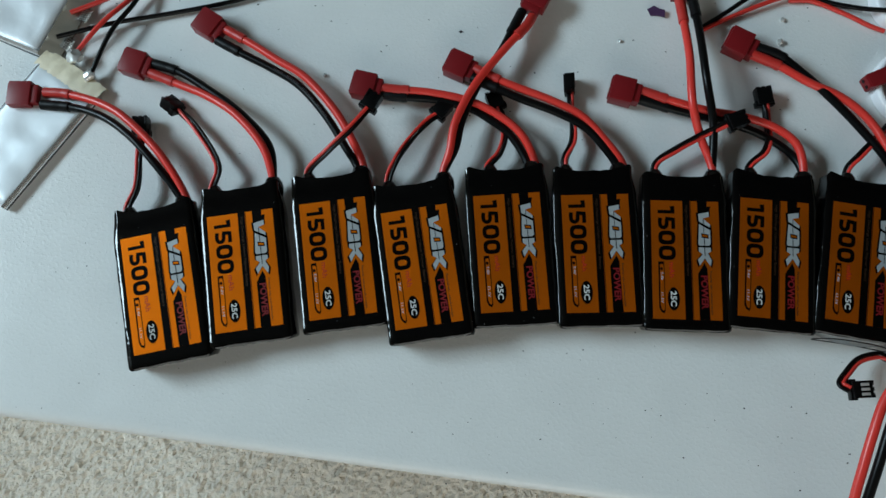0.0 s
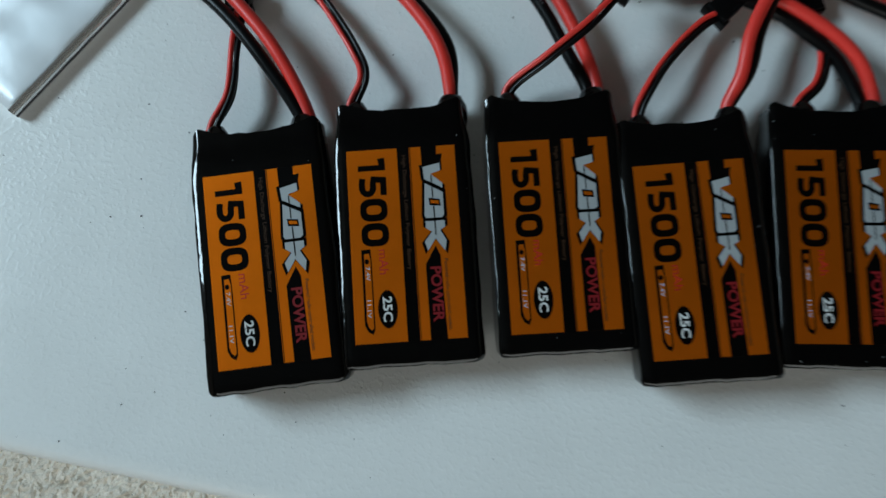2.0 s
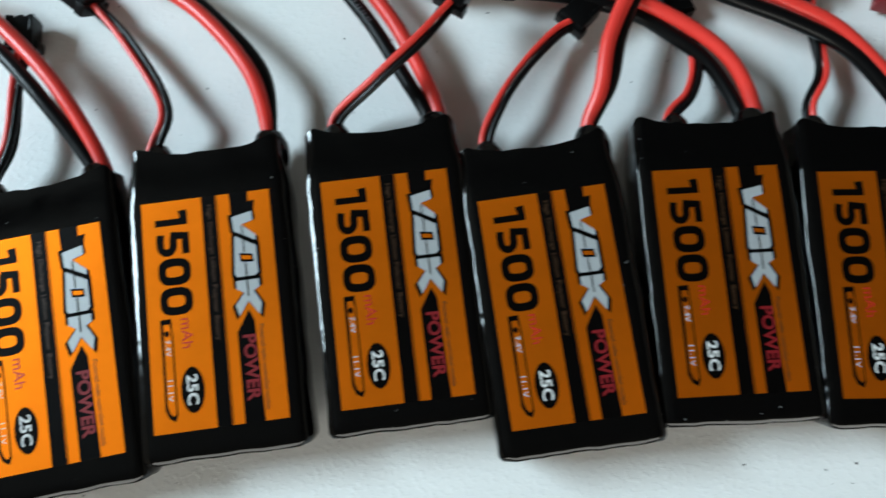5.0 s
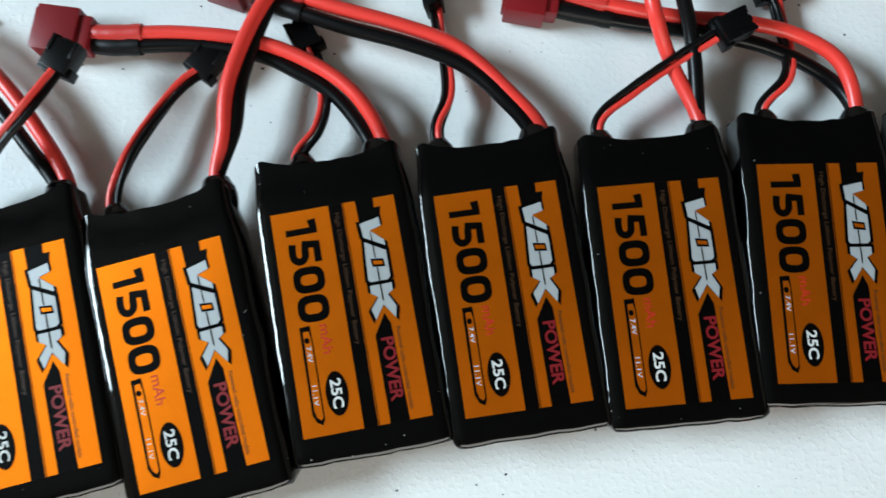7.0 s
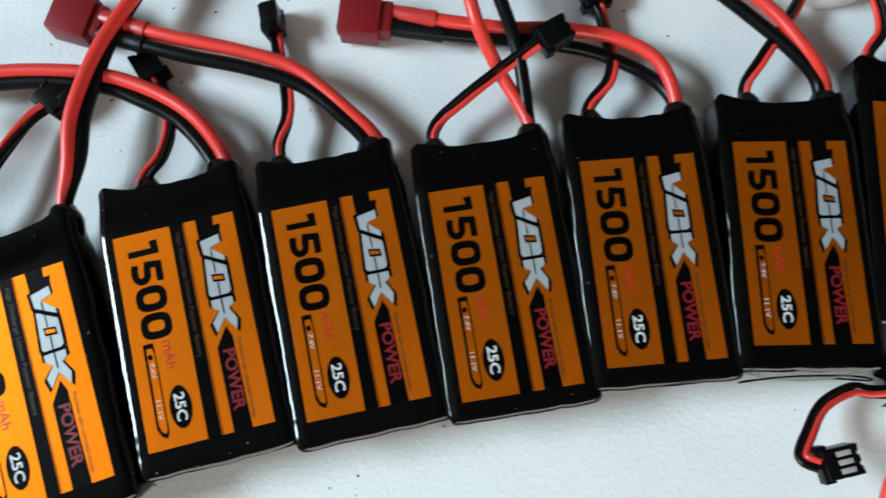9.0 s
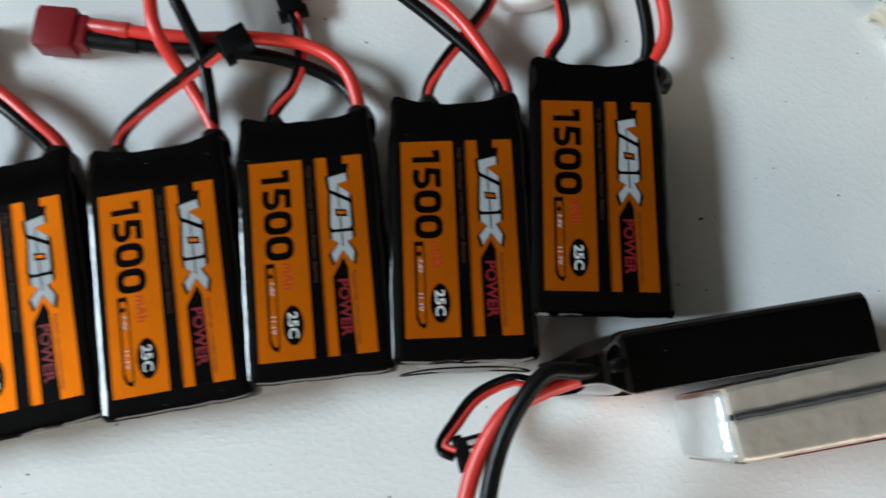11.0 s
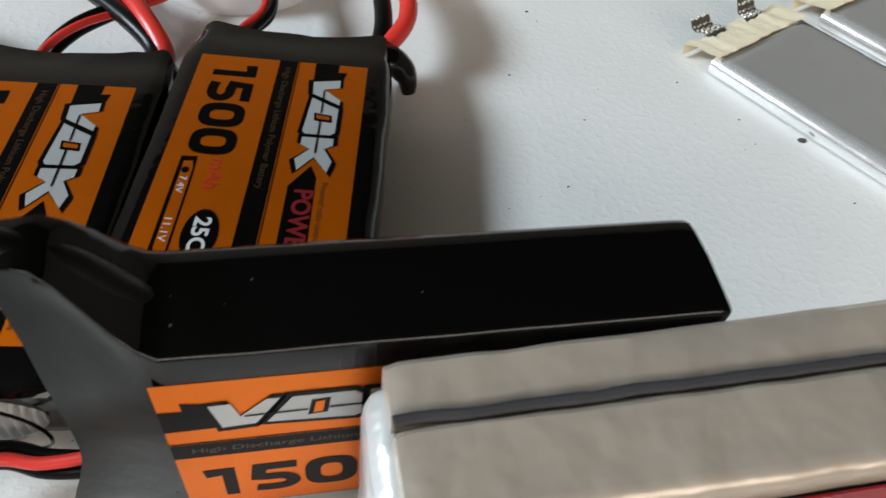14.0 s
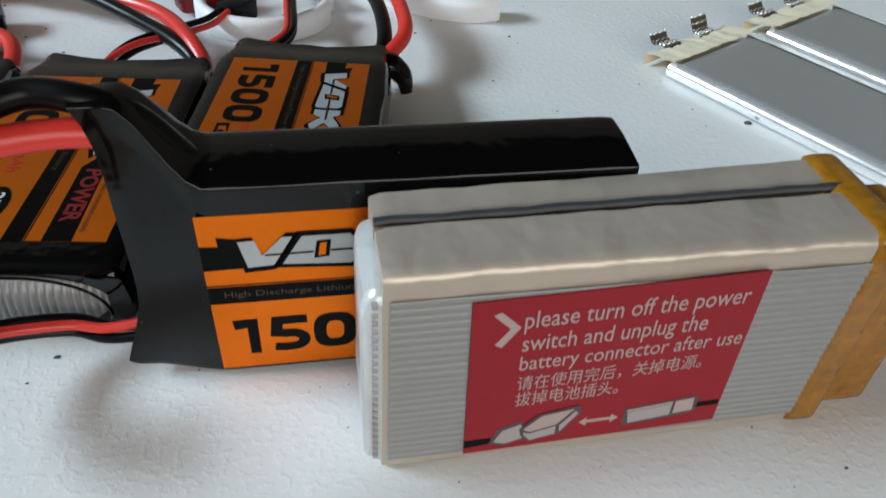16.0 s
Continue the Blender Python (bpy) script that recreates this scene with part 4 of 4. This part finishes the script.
for words, a0, a1, b0, b1 in LINES:
    m = Matrix(((1, 0, 0, STX0 + a0 * (STX1 - STX0)), (0, 0, -1, front - 0.0001), (0, 1, 0, STZ1 - b1 * (STZ1 - STZ0)), (0, 0, 0, 1)))
    part("lettering", text_mesh(words, STICKER_INK, 0.004 if words.isascii() else 0.0), sticker, "printed " + words, m @ Matrix.Diagonal(((a1 - a0) * (STX1 - STX0), (b1 - b0) * (STZ1 - STZ0), 1, 1)))
# the drawing of two plugs drawn apart
DRAWN = [(STICKER_DARK, [(0.09, 0.945), (0.125, 0.84), (0.215, 0.80), (0.25, 0.935), (0.15, 0.975)], 1, "dark drawn plug boot"),
         (STICKER_GREY, [(0.11, 0.935), (0.14, 0.855), (0.21, 0.825), (0.235, 0.925), (0.155, 0.958)], 2, "grey drawn plug boot face"),
         (STICKER_DARK, [(0.205, 0.86), (0.275, 0.765), (0.425, 0.735), (0.435, 0.79), (0.365, 0.93), (0.245, 0.962), (0.212, 0.91)], 3, "dark outline of a drawn plug"),
         (STICKER_INK, [(0.22, 0.862), (0.285, 0.778), (0.405, 0.755), (0.345, 0.855), (0.245, 0.885)], 4, "pale drawn plug top"),
         (STICKER_GREY, [(0.222, 0.885), (0.245, 0.897), (0.345, 0.867), (0.345, 0.925), (0.25, 0.950), (0.224, 0.905)], 4, "grey drawn plug front"),
         (STICKER_INK, [(0.358, 0.865), (0.412, 0.770), (0.424, 0.79), (0.362, 0.915)], 4, "pale drawn plug side"),
         (STICKER_DARK, [(0.61, 0.815), (0.885, 0.785), (0.905, 0.80), (0.905, 0.895), (0.885, 0.915), (0.625, 0.945), (0.61, 0.93)], 1, "dark outline of a drawn socket"),
         (STICKER_GREY, [(0.625, 0.845), (0.80, 0.825), (0.80, 0.905), (0.635, 0.928)], 2, "grey drawn socket face"),
         (STICKER_INK, [(0.622, 0.825), (0.80, 0.805), (0.80, 0.820), (0.622, 0.840)], 2, "pale drawn socket rim"),
         (STICKER_INK, [(0.812, 0.805), (0.885, 0.798), (0.890, 0.890), (0.812, 0.900)], 2, "pale drawn socket end")]
for mat, pts, level, words in DRAWN:
    sticker_plate("plug_drawing", mat, pts, level, words)
sticker_plate("plug_drawing", PRINT_BLACK, rect(0.90, 0.995, 0.84, 0.875), 1, "dark drawn cable")
sticker_plate("plug_drawing", PRINT_BLACK, [(0.0, 0.90), (0.10, 0.90), (0.10, 0.945), (0.0, 0.955)], 1, "dark drawn cable")
sticker_plate("arrow_mark", STICKER_INK, [(0.435, 0.872), (0.465, 0.84), (0.465, 0.862), (0.56, 0.862), (0.56, 0.84), (0.59, 0.872), (0.56, 0.904), (0.56, 0.882), (0.465, 0.882), (0.465, 0.904)], 1, "pale printed double arrow")


# ---- loose pouch cells ----
def loose_cell(name, x, y, turn_deg, length, width, label, wrinkle=0.0003, tabs=2, end="thin"):
    """A flat pouch cell: x along its length from the taped end, y across, flat on the table."""
    cell = thing(name, pose(x, y, 0, 0, 0, turn_deg), label, "battery cell", "loose pouch cells on the table")
    h = 0.0044
    bm = bmesh.new()
    nx, ny = 30, 18
    bevel = [(0.0026 - 0.0026 * math.cos(math.pi / 2 * k / 6), h - 0.0026 + 0.0026 * math.sin(math.pi / 2 * k / 6)) for k in range(7)]
    prof = [(0.0, 0.0005)] + bevel
    prof += [(0.0028 + (width - 0.0056) * k / ny, h) for k in range(1, ny)]
    prof += [(width - py, pz) for py, pz in reversed(bevel)] + [(width, 0.0005)]
    grid = []
    for i in range(nx + 1):
        px = length * i / nx
        e = min(1.0, min(i, nx - i) / 1.2)
        row = []
        for py, pz in prof:
            w = wrinkle * (noise.noise(Vector((px * 55 + x * 50, py * 70, 2))) + 0.3 * noise.noise(Vector((px * 150 + py * 60, py * 70 + y * 70, 7))))
            top = 1.0 if pz > 0.0042 else 0.2
            row.append(bm.verts.new((px, py, max(0.0003, pz * (0.45 + 0.55 * e) + w * top))))
        grid.append(row)
    for a, b in zip(grid, grid[1:]):
        for k in range(len(prof) - 1):
            bm.faces.new((a[k], b[k], b[k + 1], a[k + 1]))
    bm.faces.new(grid[0])
    bm.faces.new(grid[-1][::-1])
    for a, b in zip(grid, grid[1:]):
        bm.faces.new((a[0], a[-1], b[-1], b[0]))
    part("pouch", finish(bm, "pouch", FOIL_SOFT if wrinkle > 0.0002 else FOIL), cell, "silver foil pouch")
    for side in (-1, 1):                        # folded bright seam along both long edges
        yy = 0.0 if side < 0 else width
        lip = ((0.0004, 0.0005), (0.0008, 0.0018), (0.0006, 0.0029), (-0.0001, 0.0038), (-0.0010, 0.0043))
        bm = bmesh.new()
        rows = []
        for k in range(41):
            n1 = noise.noise(Vector((k * 0.35, side * 3, y * 90)))
            rows.append([bm.verts.new((length * k / 40, yy + side * (dy + 0.00015 * n1), dz + 0.00012 * n1)) for dy, dz in lip])
        for a, b in zip(rows, rows[1:]):
            for k in range(4):
                bm.faces.new((a[k], b[k], b[k + 1], a[k + 1]))
        part("folded_edge", finish(bm, "folded_edge", FOIL_MIRROR), cell, "bright folded foil edge")
        if wrinkle < 0.0002:
            continue
        crease = [Vector((length * k / 20, yy + side * 0.0009, 0.0019 + 0.0002 * noise.noise(Vector((k * 0.6, side, x * 40))))) for k in range(21)]
        part("edge_crease", tube("edge_crease", DARK_SEAM, crease, 0.0003, 6), cell, "dark crease in the folded edge")
    over, reach = {"thin": (0.0013, 0.0078), "wide": (0.0040, 0.0058), "strip": (0.0004, 0.0095)}[end]
    bm = bmesh.new()                            # the sealed, taped terminal end
    cols = []
    for k in range(31):
        f = k / 30
        py = -0.0008 + (width + 0.0016) * f
        n1, n2 = noise.noise(Vector((py * 350, x * 60, 1))), noise.noise(Vector((py * 500, y * 60, 8)))
        curl = 1 if end == "strip" else 0.6 + 0.8 * abs(math.sin(f * 5 + x * 40))
        rim = 0.0030 if end == "strip" else 0.0036
        cols.append([bm.verts.new((over * (1 + 0.5 * n2), py, h + 0.0003)), bm.verts.new((over * 0.4, py, h + 0.0005 + 0.0003 * n1)),
                     bm.verts.new((-0.0012, py, h + 0.0001 + 0.0005 * n1 * curl)),
                     bm.verts.new((-0.55 * reach + 0.0008 * n1 * curl, py, rim + 0.0006 + 0.0008 * n2 * curl)),
                     bm.verts.new((-reach + 0.0008 * n2 * curl, py, rim - 0.0004 + 0.0007 * n1 * curl)),
                     bm.verts.new((-reach + 0.0006, py, 0.0006))])
    for a, b in zip(cols, cols[1:]):
        for k in range(5):
            bm.faces.new((a[k], a[k + 1], b[k + 1], b[k]))
    if end == "strip":
        part("end_seal", finish(bm, "end_seal", STRIP), cell, "flat grey-brown sealed terminal end")
    else:
        part("end_tape", finish(bm, "end_tape", TAPE_CREAM), cell, "crumpled cream paper tape")
    for k in range(tabs):
        py = width * (0.27 + 0.42 * k)
        lift = 0.0002 if end == "strip" else 0.0006
        bm, dots = bmesh.new(), bmesh.new()
        rows = []
        half = 0.0034
        for i in range(7):
            rise = 0.0034 + lift * i * (0.6 + 0.4 * math.sin(i * 1.1 + k)) - (0.0002 * i if end == "strip" else 0)
            at = -reach + 0.0030 - 0.0010 * i
            rows.append([bm.verts.new((at, py + dy + 0.0005 * i * (k - 0.5), rise + 0.0003 * noise.noise(Vector((i, dy * 900, k))))) for dy in (-half, -0.0011, 0.0011, half)])
            if i > 1:
                for j, dy in enumerate((-0.0027, -0.0016, -0.0005, 0.0006, 0.0017, 0.0027)):
                    o = Vector((at + 0.0003 * (j % 2), py + dy + 0.0005 * i * (k - 0.5), rise + 0.0003))
                    box_bm(dots, o.x - 0.0003, o.x + 0.0002, o.y - 0.0002, o.y + 0.0002, o.z - 0.0003, o.z + 0.00012)
        for a, b in zip(rows, rows[1:]):
            for j in range(3):
                bm.faces.new((a[j], a[j + 1], b[j + 1], b[j]))
        tab = part("tab", finish(bm, "tab", TAB), cell, "bent perforated metal tab")
        part("punched_face", finish(dots, "punched_face", CONTACT, False), tab, "bright punched tab face")
    return cell


loose_cell("pouch_cell", 0.2482, 0.0262, -65.0, 0.0665, 0.0335, "bare silver pouch cell with cream tape and tabs", 0.00005)
loose_cell("pouch_cell", 0.2871, 0.0424, -65.5, 0.0665, 0.0335, "bare silver pouch cell beside its twin", 0.00005)
wired = loose_cell("pouch_cell", -0.2552, 0.1020, -126.5, 0.0660, 0.0345, "wrinkled silver pouch cell with soldered leads", 0.0007, 0, "wide")
upper = loose_cell("pouch_cell", -0.2425, 0.1358, 155.5, 0.0660, 0.0350, "wrinkled silver pouch cell with a black lead", 0.0007, 2, "strip")


def thin_lead(cell, name, mat, points, radius=0.0011):
    inv = cell.matrix_world.inverted()
    part(name, tube(name, mat, [inv @ p for p in spline(mm(points), 8)], radius, 10), cell)


bpy.context.view_layer.update()
thin_lead(wired, "thin_red_wire", RED_WIRE, [(-239.5, 103, 4.5), (-227.5, 117.4, 6), (-214.8, 130.3, 5), (-195, 150, 3)])
thin_lead(wired, "thin_black_wire", BLACK_WIRE, [(-231.1, 92.5, 4.5), (-221.8, 112.8, 7), (-210.7, 130.2, 6), (-203, 155, 3)])
thin_lead(upper, "thin_black_wire", BLACK_WIRE, [(-248, 111.5, 6), (-222.2, 119.2, 3.5), (-195.3, 124.2, 2), (-168.3, 129, 2), (-140, 136, 2)])
thin_lead(upper, "thin_red_wire", RED_WIRE, [(-243, 124.5, 5), (-228.6, 130.8, 4), (-205, 142, 2)])


def blob(mat, at, size, parent, name="solder_joint", seed=0):
    bm = bmesh.new()
    bmesh.ops.create_icosphere(bm, subdivisions=2, radius=size)
    for v in bm.verts:
        v.co *= 1 + 0.45 * noise.noise(v.co * (1.6 / size) + Vector((seed, 0, 0)))
        v.co.z *= 0.7
    me = finish(bm, name, mat)
    if parent is None:
        ob = new(name, me)
        ob.matrix_world = Matrix.Translation(Vector(at) / 1000)
        return ob
    return part(name, me, parent, "shiny solder joint", Matrix.Translation(parent.matrix_world.inverted() @ (Vector(at) / 1000)))


blob(SOLDER, (-239.5, 102, 4.8), 0.0038, wired, seed=1)
blob(SOLDER, (-231.6, 92.2, 4.4), 0.0028, wired, seed=4)


# ---- white curved guards, loose leads and crumbs ----
def band(path, half, height):
    """A rounded wall of white plastic along a path."""
    bm = bmesh.new()
    rows = []
    for q, t, s, u in frames(path):
        c = Vector((q.x, q.y, 0))
        r = min(half, 0.0022)
        bow = [(r * math.cos(math.pi / 2 * k / 4), r * math.sin(math.pi / 2 * k / 4)) for k in range(5)]
        prof = [(-half, 0.0002)] + [(-half + r - px, height - r + pz) for px, pz in bow] + [(half - r + px, height - r + pz) for px, pz in bow[::-1]] + [(half, 0.0002)]
        rows.append([bm.verts.new(c + s * a + Vector((0, 0, b))) for a, b in prof])
    for a, b in zip(rows, rows[1:]):
        n = len(a)
        for k in range(n):
            bm.faces.new((a[k], a[(k + 1) % n], b[(k + 1) % n], b[k]))
    bm.faces.new(rows[0])
    bm.faces.new(rows[-1][::-1])
    return finish(bm, "white_guard", WHITE_PLASTIC)


ring = [Vector((0.1500 + 0.0172 * math.cos(a), 0.0755 + 0.0172 * math.sin(a), 0)) for a in [2 * math.pi * k / 48 for k in range(46)]]
tagged(new("plastic_guard", band(ring, 0.0016, 0.0064)), "white curved plastic ring guard lying on the table", "guard", "white plastic guards")
arm = spline(mm([(214.0, 67.5, 0), (206, 66.8, 0), (197, 71.0, 0), (188, 78.5, 0), (178, 89, 0), (170, 103, 0)]), 8)
tagged(new("plastic_guard", band(arm, 0.0034, 0.0064)), "white curved plastic guard arm lying on the table", "guard", "white plastic guards")
lug = spline(mm([(139.5, 121.5, 0), (139.5, 116, 0), (143, 109.5, 0), (151, 106.5, 0)]), 8)
tagged(new("plastic_guard", band(lug, 0.0030, 0.0070)), "short white curved plastic guard piece", "guard", "white plastic guards")

socket = thing("red_connector_lead", aim((0.1275, 0.0772, 0.0048), (0.1402, 0.0822, 0.0048)), "red two-hole connector on thin red wire", "connector")
bpy.context.view_layer.update()
part("connector_body", finish(box_bm(box_bm(bmesh.new(), 0.0, 0.0120, -0.0035, 0.0035, -0.0034, 0.0034, 0.0010), -0.0005, 0.002, -0.0030, 0.0030, -0.0030, 0.0030, 0.0005), "connector_body", RED_NYLON), socket)
for y in (-0.0015, 0.0015):
    part("socket_hole", tube("socket_hole", BLACK_NYLON, [Vector((-0.0007, y, 0)), Vector((0.0005, y, 0))], 0.0009, 12), socket, "dark round socket hole")
thin_lead(socket, "thin_red_wire", RED_WIRE, [(139.5, 81.8, 5), (147, 85, 8), (158, 93, 7.5), (166, 106, 3)], 0.0009)


def loose_lead(points, mat, label):
    lead = new("loose_wire", tube("loose_wire", mat, spline(mm(points), 8), 0.0011, 10))
    return tagged(lead, label, "wire", "loose thin wires on the table")


loose_lead([(54.7, 106.7, 1.5), (66, 111.6, 2), (83.4, 118.6, 2.5), (99.5, 124, 2.5), (125, 132, 1.5)], RED_WIRE, "loose thin red wire lying on the table")
loose_lead([(56.0, 108.5, 1.5), (68, 115.5, 2.5), (80, 123, 3), (98, 133, 2)], BLACK_WIRE, "loose thin black wire lying on the table")
loose_lead([(99, 121.5, 1.5), (110.0, 120.5, 1.8), (124.8, 113.1, 2), (134, 107.5, 2), (141, 104.5, 1.6)], RED_WIRE, "loose thin red wire lying by a guard")
loose_lead([(108, 124.5, 1.5), (118, 119.5, 2), (130.2, 114.6, 5), (139, 111.5, 8.4), (150, 110, 8.4)], BLACK_WIRE, "loose thin black wire over a guard")

flake = new("film_scrap", prism("film_scrap", PURPLE, [(-0.004, 0.0012), (-0.001, 0.0032), (0.0015, 0.0018), (0.0042, 0.0014), (0.0045, -0.0022), (0.0012, -0.0016), (-0.0022, -0.0018)], 0.0, 0.0007))
flake.matrix_world = pose(0.0363, 0.1180, 0.0004, 6, -8, -10)
tagged(flake, "torn scrap of dark purple film", "scrap")
for n, (x, y, s) in enumerate(((95.4, 112.3, 0.0011), (92.9, 100.8, 0.0015), (-120.9, 90.6, 0.0010), (18.5, 104.0, 0.0009))):
    tagged(blob(SOLDER, (x, y, s * 600), s, None, "solder_drop", n), "small shiny drop of solder on the table", "solder drop", "solder drops")


def crumbs():
    """Dark specks scattered on the table top."""
    rng = random.Random(11)
    bm = bmesh.new()
    spots = [(0.2572, 0.0015, 0.0011), (0.1789, -0.0145, 0.0008), (0.1671, -0.0307, 0.0006), (-0.2205, 0.0716, 0.0008), (-0.0564, 0.1112, 0.0011)]
    for k in range(900):
        spots.append((rng.uniform(-0.36, 0.36), rng.uniform(-0.12, 0.22), 0.00015 + 0.00038 * rng.random() ** 3))
    for x, y, s in spots:
        n = rng.randint(4, 6)
        a0 = rng.random() * 6.28
        low, top = [], []
        for k in range(n):
            a = a0 + 2 * math.pi * k / n
            r = s * rng.uniform(0.6, 1.3)
            low.append(bm.verts.new((x + r * math.cos(a), y + 0.7 * r * math.sin(a), 0.00002)))
            top.append(bm.verts.new((x + 0.6 * r * math.cos(a), y + 0.45 * r * math.sin(a), s * 0.5)))
        bm.faces.new(top)
        for k in range(n):
            j = (k + 1) % n
            bm.faces.new((low[k], low[j], top[j], top[k]))
    tagged(new("table_crumbs", finish(bm, "table_crumbs", CRUMB, False)), "dark specks of dust scattered on the table top", "crumbs", kind="stuff")


crumbs()
